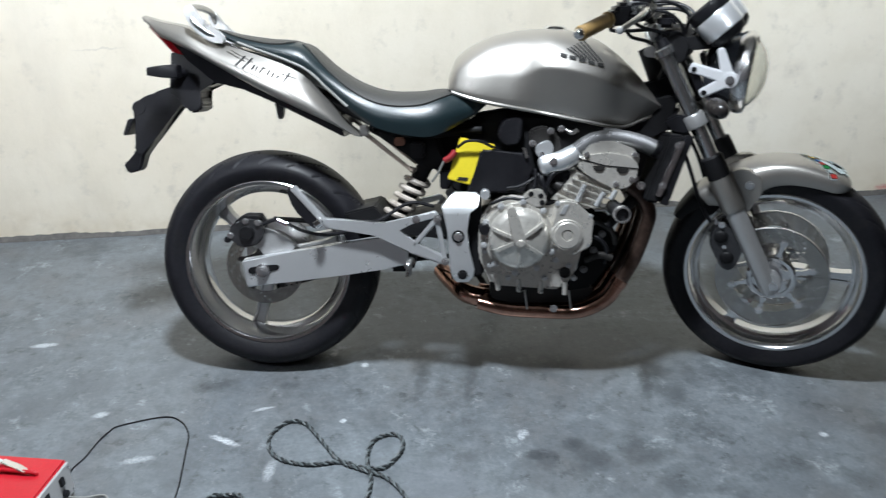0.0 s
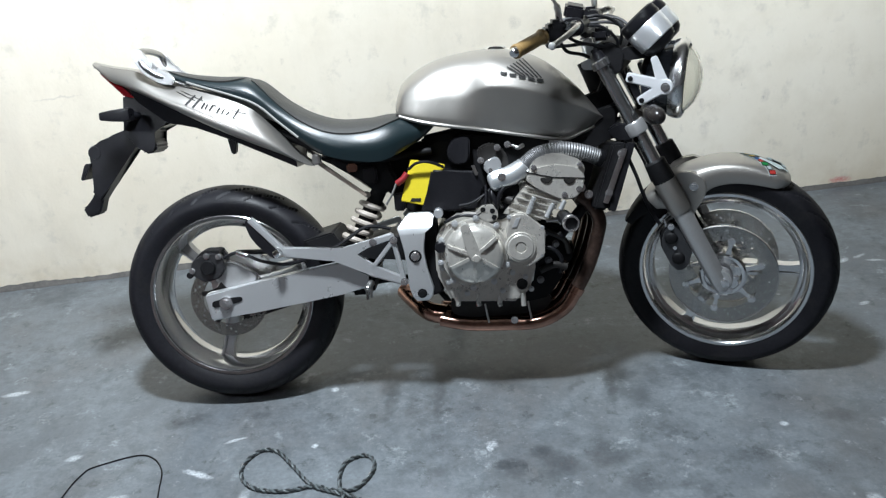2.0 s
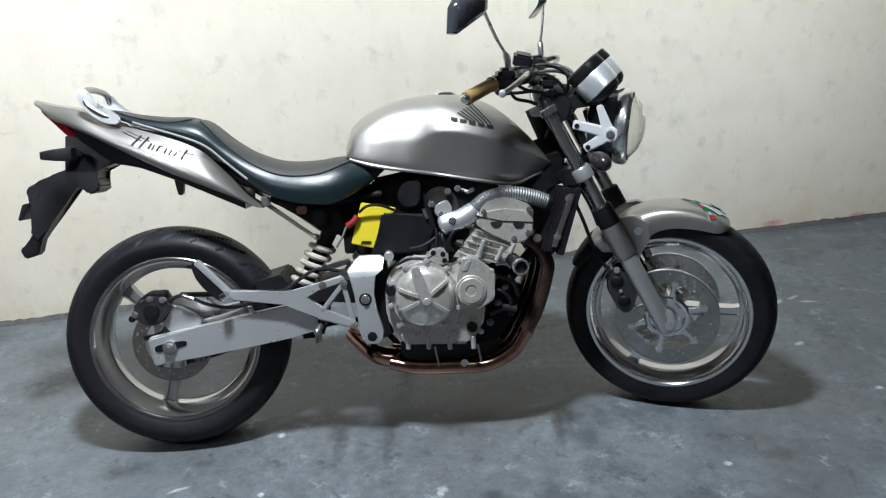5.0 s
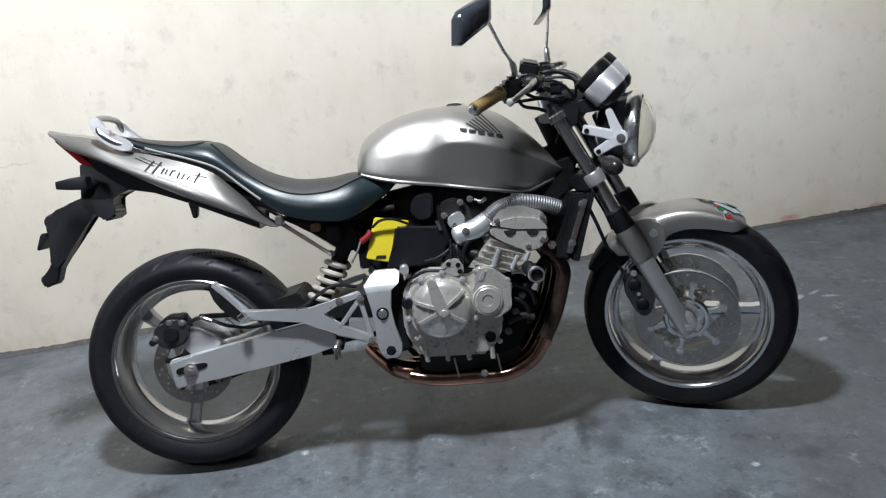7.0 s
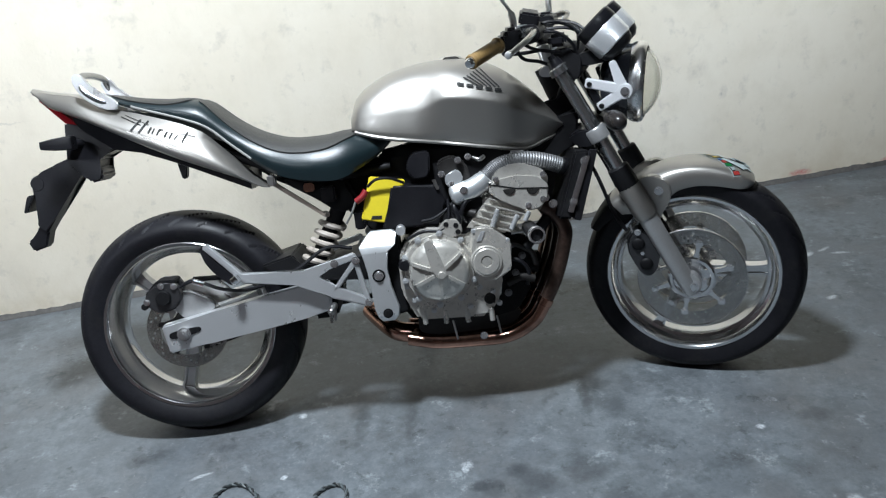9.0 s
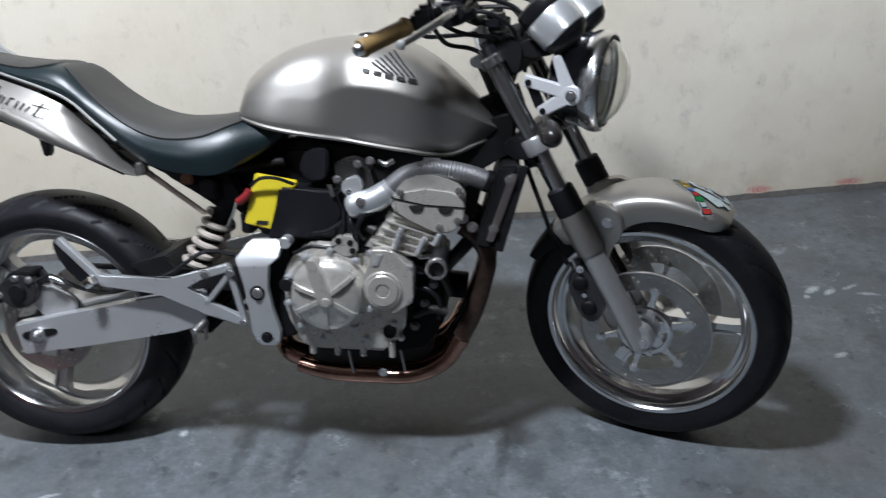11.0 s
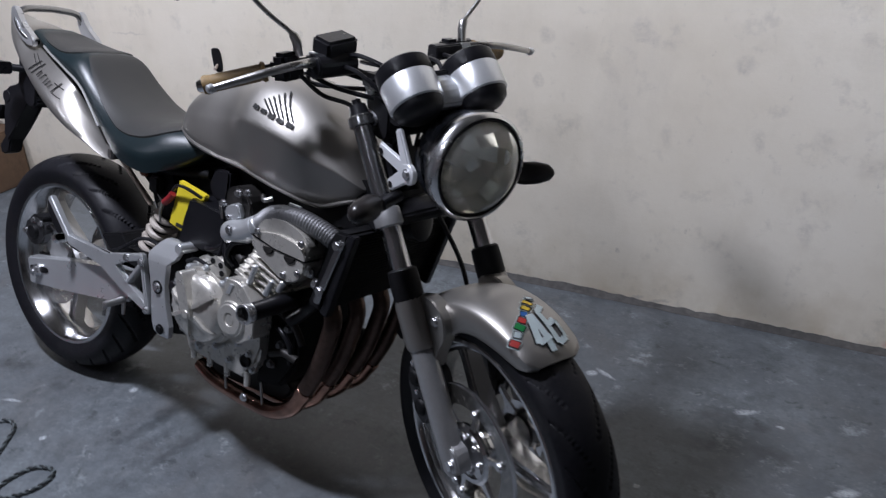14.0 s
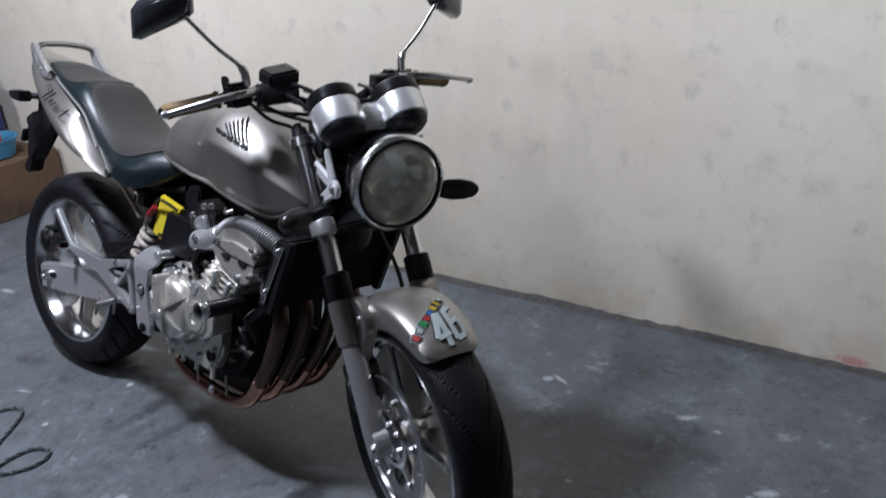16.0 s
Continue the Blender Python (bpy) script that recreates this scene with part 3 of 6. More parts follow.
def carrier_bolts(c, y, side, r0, r1, arms, parent, m):
    for k in range(arms):
        a = 2 * math.pi * (k + 0.3) / arms
        for r, d, s in ((r1, 0.0, 0.0080), (r0 * 0.78, math.pi / arms, 0.006)):
            part("disc_bolt", bolt((c[0] + r * math.cos(a + d), y + side * 0.005, c[2] + r * math.sin(a + d)), s, 0.007, (0, side, 0)), M["zinc"], parent, "", m)


RC, FC = (0.018, 0.0, 0.318), (1.424, 0.0, 0.306)


def wheels():
    w = part("rear_wheel", rim(RC, 0.237, 0.078), M["rim"], bike, "polished rear wheel rim")
    part("tyre", tyre(RC, 0.319, 0.089, 0.228, 720, 24), M["rubber"], w, "black rear tyre with slanting grooves")
    part("hub", lathe([(0.012, -0.075), (0.045, -0.075), (0.055, -0.05), (0.042, -0.03), (0.042, 0.03), (0.055, 0.05), (0.055, 0.075), (0.012, 0.075)], RC, 32), M["fork"], w)
    for k in range(3):
        part("spoke", spoke(RC, radians(135 + 120 * k), 0.035, 0.200, 0.021, 0.013, 0.024), M["fork"], w)
    part("brake_disc", disc(RC, -0.098, 0.075, 0.112, 90), M["disc"], w)
    part("disc_carrier", carrier(RC, -0.094, -1, 0.050, 0.080, 5), M["engine_dark"], w)
    part("sprocket", lathe([(0.05, 0.086), (0.105, 0.086), (0.108, 0.089), (0.105, 0.092), (0.05, 0.092)], RC, 44, True), M["steel"], w)
    f = part("front_wheel", rim(FC, 0.236, 0.054), M["rim"], bike, "polished front wheel rim", LOW)
    part("tyre", tyre(FC, 0.305, 0.061, 0.228, 720, 22), M["rubber"], f, "black front tyre with slanting grooves", LOW)
    part("hub", lathe([(0.012, -0.06), (0.035, -0.06), (0.045, -0.045), (0.034, -0.02), (0.034, 0.02), (0.045, 0.045), (0.035, 0.06), (0.012, 0.06)], FC, 32), M["rim"], f, "", LOW)
    for k in range(3):
        part("spoke", spoke(FC, radians(0 + 120 * k), 0.030, 0.206, 0.019, 0.0125, 0.022), M["rim"], f, "", LOW)
    for s in (-1, 1):
        part("brake_disc", disc(FC, s * 0.072, 0.104, 0.148), M["disc"], f, "", LOW)
        part("disc_carrier", carrier(FC, s * 0.068, s, 0.042, 0.102, 6), M["satin"], f, "", LOW)
        part("carrier_ring", lathe([(0.048, s * 0.070), (0.052, s * 0.075), (0.060, s * 0.076), (0.066, s * 0.072), (0.066, s * 0.066), (0.048, s * 0.066)], FC, 40, True), M["chrome"], f, "", LOW)
        part("disc_edge", lathe([(0.148, s * 0.068), (0.1494, s * 0.069), (0.1494, s * 0.075), (0.148, s * 0.076), (0.1468, s * 0.0765), (0.1468, s * 0.0675)], FC, 72, True), M["satin"], f, "", LOW)
        carrier_bolts(FC, s * 0.068, s, 0.046, 0.106, 6, f, LOW)


wheels()


def loft_x(xs, section):
    return skin([section(x) for x in xs])


# fuel tank
T_TOP = [(0.540, 0.844), (0.560, 0.892), (0.63, 0.939), (0.70, 0.960), (0.78, 0.970), (0.853, 0.969), (0.93, 0.948), (0.99, 0.911), (1.048, 0.858), (1.09, 0.806), (1.112, 0.775)]
T_BOT = [(0.540, 0.806), (0.617, 0.782), (0.767, 0.753), (0.917, 0.724), (1.003, 0.710), (1.06, 0.727), (1.112, 0.746)]
T_WID = [(0.540, 0.084), (0.56, 0.102), (0.62, 0.121), (0.70, 0.126), (0.75, 0.130), (0.785, 0.142), (0.815, 0.152), (0.90, 0.156), (0.97, 0.147), (1.03, 0.130), (1.08, 0.110), (1.112, 0.090)]


def tank_section(x):
    zt, zb, w = curve_at(T_TOP, x), curve_at(T_BOT, x), curve_at(T_WID, x)
    h = zt - zb
    f = min(1, max(0, (x - 0.70) / 0.105))
    f = f * f * (3 - 2 * f)
    half = [(x, -w * (u0 + (u - u0) * f), zb + h * (v0 + (v - v0) * f)) for (u, v), (u0, v0) in zip(TANK_SHAPE, KNEE_SHAPE)]
    return half + [(p[0], -p[1], p[2]) for p in half[-2::-1]]


TANK_SHAPE = [(p.x, p.y) for p in smooth_path([(0.75, 0.0, 0), (0.81, 0.03, 0), (0.90, 0.25, 0), (0.985, 0.47, 0), (1.0, 0.52, 0), (0.975, 0.57, 0), (0.87, 0.70, 0), (0.70, 0.835, 0), (0.46, 0.935, 0), (0.22, 0.985, 0), (0.0, 1.0, 0)], 2)]

KNEE_SHAPE = [(p.x, p.y) for p in smooth_path([(0.95, 0.0, 0), (1.0, 0.03, 0), (0.985, 0.18, 0), (0.95, 0.33, 0), (0.93, 0.40, 0), (0.90, 0.47, 0), (0.84, 0.60, 0), (0.72, 0.745, 0), (0.52, 0.88, 0), (0.26, 0.97, 0), (0.0, 1.0, 0)], 2)]


def fuel_tank():
    xs = [0.540 + (1.112 - 0.540) * (0.5 - 0.5 * math.cos(math.pi * k / 44)) for k in range(45)]
    t = part("fuel_tank", loft_x(xs, tank_section), M["paint"], bike, "metallic silver-brown fuel tank", smooth=60)
    for s in (-1, 1):
        rail = [(x, s * (0.002 - tank_section(x)[0][1]), curve_at(T_BOT, x) - 0.002) for x in [0.55 + 0.555 * k / 12 for k in range(13)]]
        part("seam_lip", tube(rail, 0.006, 8, 3), M["paint"], t)
    part("fuel_cap", lathe([(0.0, 0.006), (0.026, 0.006), (0.033, 0.002), (0.036, -0.006)], (0.83, 0, 0.971), 32, axis=(0.03, 0, 1)), M["chrome"], t)
    for s in (-1, 1):
        for k in range(6):
            a, b = (0.888 + 0.011 * k, 0.886 - 0.002 * k), (0.852 + 0.009 * k, 0.912 + 0.0045 * k)
            part("wing_badge", strip([tank_at(a[0] + (b[0] - a[0]) * q / 6, a[1] + (b[1] - a[1]) * q / 6, s) for q in range(7)], 0.0042 - 0.0003 * (k % 2)), M["ink"], t)
        for k in range(5):
            x, z = 0.832 + 0.0245 * k, 0.894 - 0.0062 * k
            part("badge_bar", strip([tank_at(x + 0.018 * q / 4, z + 0.003 - 0.0045 * q / 4, s) for q in range(5)], 0.0105 - 0.001 * (k % 2)), M["ink"], t)


def tank_at(x, z, s):
    """The point of the tank's skin at a given length and height."""
    return min((tank_side(x, 0.3 + 0.7 * k / 140, s) for k in range(141)), key=lambda q: abs(q[0].z - z))


def tank_side(x, v, s):
    """A point on the tank's skin: v from bottom (0) to crest (1)."""
    top = len(TANK_SHAPE) - 1
    sec = tank_section(x)[: top + 1]
    f = v * top
    i = min(top - 1, int(f))
    a, b = Vector(sec[i]), Vector(sec[i + 1])
    p = a.lerp(b, f - i)
    n = Vector((0, -(b - a).z, (b - a).y)).normalized()
    if n.y > 0:
        n = -n
    p += n * 0.0034
    return Vector((p.x, -s * p.y, p.z)), Vector((n.x, -s * n.y, n.z))


def strip(pts, width):
    """A thin film that follows points with normals."""
    bm = bmesh.new()
    rows = []
    for i, (p, n) in enumerate(pts):
        t = (pts[min(i + 1, len(pts) - 1)][0] - pts[max(i - 1, 0)][0]).normalized()
        o = n.cross(t).normalized() * width / 2
        rows.append((bm.verts.new(p - o), bm.verts.new(p + o)))
    for a, b in zip(rows, rows[1:]):
        bm.faces.new((a[0], a[1], b[1], b[0]))
    bmesh.ops.solidify(bm, geom=bm.faces[:], thickness=0.0008)
    return bm


fuel_tank()

# seat
S_TOP = [(-0.12, 0.978), (-0.045, 0.958), (0.052, 0.943), (0.12, 0.938), (0.155, 0.926), (0.222, 0.868), (0.283, 0.829), (0.361, 0.802), (0.458, 0.799), (0.52, 0.806), (0.60, 0.80), (0.645, 0.785)]
S_BOT = [(-0.12, 0.962), (-0.021, 0.925), (0.156, 0.858), (0.212, 0.809), (0.29, 0.742), (0.349, 0.708), (0.44, 0.688), (0.502, 0.687), (0.599, 0.731), (0.645, 0.768)]
S_WID = [(-0.12, 0.070), (0.0, 0.100), (0.12, 0.118), (0.20, 0.120), (0.29, 0.136), (0.38, 0.158), (0.45, 0.166), (0.52, 0.154), (0.59, 0.114), (0.645, 0.085)]


def seat_section(x):
    zt, zb, w = curve_at(S_TOP, x), curve_at(S_BOT, x), curve_at(S_WID, x)
    half = []
    for k in range(15):
        a = math.pi / 2 * k / 14
        y = w * math.cos(a) ** 0.55
        z = zb + (zt - zb) * math.sin(a) ** 0.9
        half.append((x, -y * (0.93 + 0.07 * min(1, k / 3)), z))
    return half + [(p[0], -p[1], p[2]) for p in half[-2::-1]]


def seat():
    xs = [-0.12 + 0.765 * k / 50 for k in range(51)]
    s = part("seat", loft_x(xs, seat_section), M["seat"], bike, "black stepped vinyl dual seat", smooth=70)
    for name, mid, half, label in (("rider_panel", 0.355, 0.225, "dull oval top of the rider seat"), ("pillion_panel", 0.015, 0.115, "dull top of the pillion seat")):
        rings = []
        for k in range(33):
            u = -1 + 2 * k / 32
            sec = seat_section(mid + half * u * 0.999)
            reach = 0.3 + 7.6 * max(0.0, 1 - abs(u) ** 2.6) ** 0.5
            row = []
            for j in range(15):
                f = 14 + reach * (j / 7 - 1)
                i = min(27, int(f))
                row.append(Vector(sec[i]).lerp(Vector(sec[i + 1]), f - i))
            lift = 0.0035 * min(1.0, (1 - abs(u)) * 12)
            rings.append([p + Vector((0, 0.0025 * math.copysign(1, p.y) * (abs(j - 7) > 4), lift)) for j, p in enumerate(row)] + [p - Vector((0, 0, 0.005)) for p in row[::-1]])
        part(name, skin(rings), M["seat_top"], s, label, smooth=50)
    for d in (-1, 1):
        pts = [(x, d * curve_at(S_WID, x) * 0.985, curve_at(S_BOT, x) + 0.006) for x in [-0.03 + 0.30 * k / 10 for k in range(11)]]
        part("piping", tube(pts, 0.0035, 6, 2), M["cable_grey"], s)


seat()

# side covers and tail
C_TOP = [(-0.314, 1.008), (-0.255, 0.992), (-0.177, 0.975), (-0.094, 0.936), (-0.008, 0.912), (0.145, 0.852), (0.216, 0.781), (0.272, 0.716), (0.305, 0.69)]
C_BOT = [(-0.314, 1.004), (-0.259, 0.955), (-0.232, 0.944), (-0.15, 0.907), (-0.002, 0.830), (0.087, 0.786), (0.222, 0.723), (0.285, 0.686), (0.305, 0.682)]
C_WID = [(-0.314, 0.022), (-0.232, 0.070), (-0.15, 0.106), (0.0, 0.148), (0.12, 0.168), (0.20, 0.164), (0.305, 0.124)]


def cover_section(x, s):
    zt, zb, w = curve_at(C_TOP, x), curve_at(C_BOT, x), curve_at(C_WID, x)
    h = zt - zb
    out = [(0.014, 0.0), (0.003, 0.08), (0.0, 0.22), (0.006, 0.42), (0.018, 0.62), (0.034, 0.82), (0.050, 1.0), (0.058, 0.94), (0.036, 0.6), (0.018, 0.3), (0.022, 0.04)]
    return [(x, s * (w - dy * min(1, w / 0.13)), zb + h * v) for dy, v in out]


def tail():
    xs = [-0.314 + 0.619 * k / 36 for k in range(37)]
    for s in (-1, 1):
        c = part("side_cover", skin([cover_section(x, s) for x in xs]), M["paint"], bike, "metallic silver-brown tail side cover", smooth=60)
        def on_cover(x, z):
            w, zt, zb = curve_at(C_WID, x), curve_at(C_TOP, x), curve_at(C_BOT, x)
            v = (z - zb) / (zt - zb)
            dy = curve_at([(0.0, 0.014), (0.08, 0.003), (0.22, 0.0), (0.42, 0.006), (0.62, 0.018), (0.82, 0.034), (1.0, 0.050)], v)
            return Vector((x, s * (w - dy * min(1, w / 0.13) + 0.0035), z)), Vector((0, s * 0.9, 0.4)).normalized()

        for u0, v0, u1, v1, wide in ((0.0, 0.012, 0.055, 0.004, 0.0022), (0.010, 0.018, 0.075, 0.010, 0.0018), (0.030, -0.016, 0.052, 0.018, 0.0050), (0.050, -0.016, 0.072, 0.020, 0.0050),
                                     (0.074, -0.010, 0.082, 0.006, 0.0046), (0.084, -0.010, 0.090, 0.005, 0.0034), (0.096, -0.010, 0.104, 0.007, 0.0042), (0.104, 0.006, 0.112, 0.007, 0.0028), (0.116, -0.010, 0.123, 0.006, 0.0044),
                                     (0.128, -0.010, 0.136, 0.006, 0.0042), (0.140, -0.009, 0.150, 0.004, 0.0036), (0.160, -0.012, 0.174, 0.018, 0.0048), (0.152, 0.008, 0.192, 0.010, 0.0022), (0.164, -0.012, 0.200, -0.010, 0.0020)):
            line = [(u0 + (u1 - u0) * q / 4, v0 + (v1 - v0) * q / 4) for q in range(5)]
            part("script_stroke", strip([on_cover(-0.055 + u, 0.899 - 0.37 * u + v) for u, v in line], wide * 0.95), M["ink"], c)
    top = []
    for x in [-0.314 + 0.219 * k / 12 for k in range(13)]:
        zt, w = curve_at(C_TOP, x), max(0.004, curve_at(C_WID, x) - 0.048 * min(1, curve_at(C_WID, x) / 0.13))
        top.append([(x, w * u, zt + 0.006 * (1 - u * u) + d) for u, d in [(k / 4 - 1, 0) for k in range(9)] + [(1 - k / 4, -0.012) for k in range(9)]])
    part("tail_cowl", skin(top), M["paint"], bike, "metallic silver-brown tail cowl", smooth=60)
    lens = []
    for t in (0, 0.35, 0.7, 1.0):
        x, z, w = -0.296 + 0.076 * t, 0.975 - 0.068 * t, 0.022 + 0.040 * t
        lens.append([(x, -w, z + 0.004), (x, -w * 0.5, z + 0.014), (x, w * 0.5, z + 0.014), (x, w, z + 0.004), (x + 0.03, w, z - 0.004), (x + 0.03, -w, z - 0.004)])
    part("tail_light", skin(lens), M["tail_red"], bike, "red tail lamp under the cowl")
    part("undertail", skin([[(x, -w, zt), (x, w, zt), (x, w * 0.8, zb), (x, -w * 0.8, zb)] for x, zt, zb, w in ((-0.20, 0.93, 0.90, 0.06), (-0.106, 0.90, 0.828, 0.075), (-0.027, 0.87, 0.81, 0.09), (0.065, 0.83, 0.772, 0.10), (0.15, 0.80, 0.730, 0.10), (0.25, 0.74, 0.68, 0.10))]), M["black"], bike)
    part("helmet_hook", slab([(0.062, 0.775), (0.088, 0.765), (0.082, 0.730), (0.070, 0.728)], -0.085, -0.06), M["black"], bike)
    part("cover_clip", block((0.312, -0.112, 0.70), (0.022, 0.03, 0.03), 0.004), M["steel"], bike)
    g = part("grab_rail", tube([(-0.062, -0.092, 0.942), (-0.105, -0.100, 0.958), (-0.142, -0.100, 0.990), (-0.150, -0.082, 1.022), (-0.152, -0.03, 1.030), (-0.152, 0.03, 1.030), (-0.150, 0.082, 1.022), (-0.142, 0.100, 0.990), (-0.105, 0.100, 0.958), (-0.062, 0.092, 0.942)], 0.0092, 12), M["fork_dark"], bike, "silver alloy grab rail")
    for s in (-1, 1):
        part("rail_foot", slab(rounded([(-0.166, 1.028), (-0.146, 1.034), (-0.116, 0.990), (-0.058, 0.952), (-0.062, 0.928), (-0.098, 0.934), (-0.140, 0.964), (-0.164, 1.000)], 3, 0.008), s * 0.090, s * 0.106, 0.004), M["fork"], g)


tail()


def plate_hanger():
    h = part("plate_hanger", slab([(-0.230, 0.915), (-0.097, 0.910), (-0.101, 0.828), (-0.157, 0.810), (-0.161, 0.782), (-0.148, 0.765), (-0.160, 0.748), (-0.188, 0.744), (-0.20, 0.768), (-0.243, 0.803)], -0.05, 0.05, 0.006), M["black"], bike, "black plastic number plate hanger")
    part("arm", slab([(-0.205, 0.775), (-0.237, 0.755), (-0.306, 0.665), (-0.345, 0.615), (-0.367, 0.639), (-0.351, 0.696), (-0.360, 0.724), (-0.361, 0.752), (-0.352, 0.778), (-0.321, 0.785), (-0.293, 0.803), (-0.245, 0.818)], -0.028, 0.028, 0.006), M["black"], h)
    part("arm_tip", slab([(-0.335, 0.632), (-0.353, 0.580), (-0.392, 0.570), (-0.404, 0.600), (-0.371, 0.618), (-0.366, 0.642)], -0.022, 0.022, 0.005), M["black"], h)
    part("reflector_bracket", slab([(-0.352, 0.730), (-0.378, 0.682), (-0.390, 0.682), (-0.372, 0.728)], -0.04, 0.04, 0.003), M["black"], h)
    part("plate_lamp", lathe([(0, -0.03), (0.018, -0.03), (0.022, -0.02), (0.022, 0.02), (0.018, 0.03), (0, 0.03)], (-0.342, 0, 0.758), 16), M["black"], h)
    for s in (-1, 1):
        i = part("rear_indicator", rod((-0.19, s * 0.04, 0.855), (-0.225, s * 0.10, 0.858), 0.011, seg=10), M["black"], h)
        part("lens", skin([[Vector((-0.185 - 0.085 * t, s * 0.115, 0.858)) + Vector((0, 0.022 * r * math.copysign(abs(math.cos(a)) ** 0.4, math.cos(a)), 0.019 * r * math.copysign(abs(math.sin(a)) ** 0.4, math.sin(a)))) for a in (2 * math.pi * k / 12 for k in range(12))] for t, r in ((0, 0.9), (0.1, 1.0), (0.6, 0.85), (0.9, 0.65), (1.0, 0.55))]), M["black"], i)


plate_hanger()


def swingarm():
    out = [(-0.036, 0.344), (0.10, 0.367), (0.254, 0.394), (0.36, 0.410), (0.43, 0.415), (0.43, 0.335), (0.36, 0.320), (0.254, 0.304), (0.10, 0.283), (-0.024, 0.266)]
    sw = part("swingarm", slab(out, -0.150, -0.112, 0.005, 3), M["alloy"], bike, "silver box-section swingarm")
    part("arm", slab(out, 0.112, 0.150, 0.005, 3), M["alloy"], sw)
    part("cross_tube", block((0.41, 0, 0.335), (0.07, 0.28, 0.05), 0.01), M["black_matt"], sw)
    part("adjuster_slot", slab(rounded([(-0.018, 0.325), (0.069, 0.335), (0.071, 0.318), (-0.016, 0.303)]), -0.153, -0.149, 0.001), M["black_matt"], sw)
    part("axle_nut", joined(rod((0.024, -0.15, 0.317), (0.024, -0.157, 0.317), 0.019, seg=20), rod((0.024, -0.155, 0.317), (0.024, -0.170, 0.317), 0.0135, 0.013, seg=6), rod((0.024, -0.17, 0.317), (0.024, -0.176, 0.317), 0.007, seg=12)), M["zinc"], sw)
    part("axle", rod((0.020, -0.15, 0.317), (0.020, 0.16, 0.317), 0.009), M["steel"], sw)
    part("hugger", slab([(0.245, 0.470), (0.335, 0.492), (0.358, 0.455), (0.425, 0.455), (0.540, 0.472), (0.548, 0.395), (0.40, 0.412), (0.29, 0.428)], -0.106, 0.106, 0.005), M["black_matt"], sw)
    ch = part("chain", tube([(0.0, 0.089, 0.420), (0.30, 0.089, 0.405), (0.62, 0.089, 0.385)], 0.008, 8), M["black_matt"], sw)
    part("lower_run", tube([(0.0, 0.089, 0.206), (0.30, 0.089, 0.280), (0.62, 0.089, 0.315)], 0.008, 8), M["black_matt"], ch)


swingarm()


def rear_brake():
    c = part("rear_caliper", slab(rounded([(-0.075, 0.405), (-0.068, 0.435), (-0.030, 0.462), (0.015, 0.455), (0.030, 0.425), (0.012, 0.385), (-0.04, 0.375)]), -0.135, -0.106, 0.006), M["caliper"], bike, "gunmetal rear brake caliper")
    part("inner_half", slab(rounded([(-0.078, 0.402), (-0.072, 0.440), (-0.032, 0.470), (0.018, 0.462), (0.028, 0.430), (0.010, 0.390), (-0.04, 0.378)]), -0.092, -0.068, 0.005), M["caliper"], c)
    part("bridge", slab(rounded([(-0.074, 0.428), (-0.036, 0.466), (0.018, 0.466), (0.012, 0.448), (-0.028, 0.450), (-0.060, 0.418)], 3, 0.006), -0.130, -0.070, 0.004), M["black_matt"], c)
    part("slide_boot", rod((-0.082, -0.118, 0.396), (-0.082, -0.080, 0.396), 0.0095, 0.0085, 12, 0.002), M["black_matt"], c)
    part("pad_plate", slab([(-0.055, 0.380), (-0.048, 0.402), (-0.002, 0.408), (0.006, 0.386), (-0.024, 0.368)], -0.106, -0.101, 0.001), M["steel"], c)
    part("bracket", slab(rounded([(-0.02, 0.40), (0.03, 0.43), (0.11, 0.385), (0.10, 0.36), (0.03, 0.335)]), -0.112, -0.098, 0.003), M["fork"], c)
    for x, z in ((-0.066, 0.412), (-0.022, 0.452), (0.012, 0.448)):
        part("bolt", bolt((x, -0.134, z), 0.007, 0.008), M["zinc"], c)
    part("brake_hose", tube([(0.02, -0.12, 0.44), (0.07, -0.13, 0.455), (0.14, -0.135, 0.425), (0.22, -0.13, 0.415), (0.34, -0.12, 0.45), (0.43, -0.11, 0.50), (0.50, -0.10, 0.49)], 0.005, 8), M["black"], c)
    part("hose_ferrule", rod((0.065, -0.131, 0.455), (0.095, -0.134, 0.443), 0.008, seg=12), M["chrome"], c)
    part("piston_boss", lathe([(0, -0.145), (0.018, -0.145), (0.021, -0.14), (0.021, -0.11)], (-0.02, 0, 0.42), 20), M["black_matt"], c)


rear_brake()


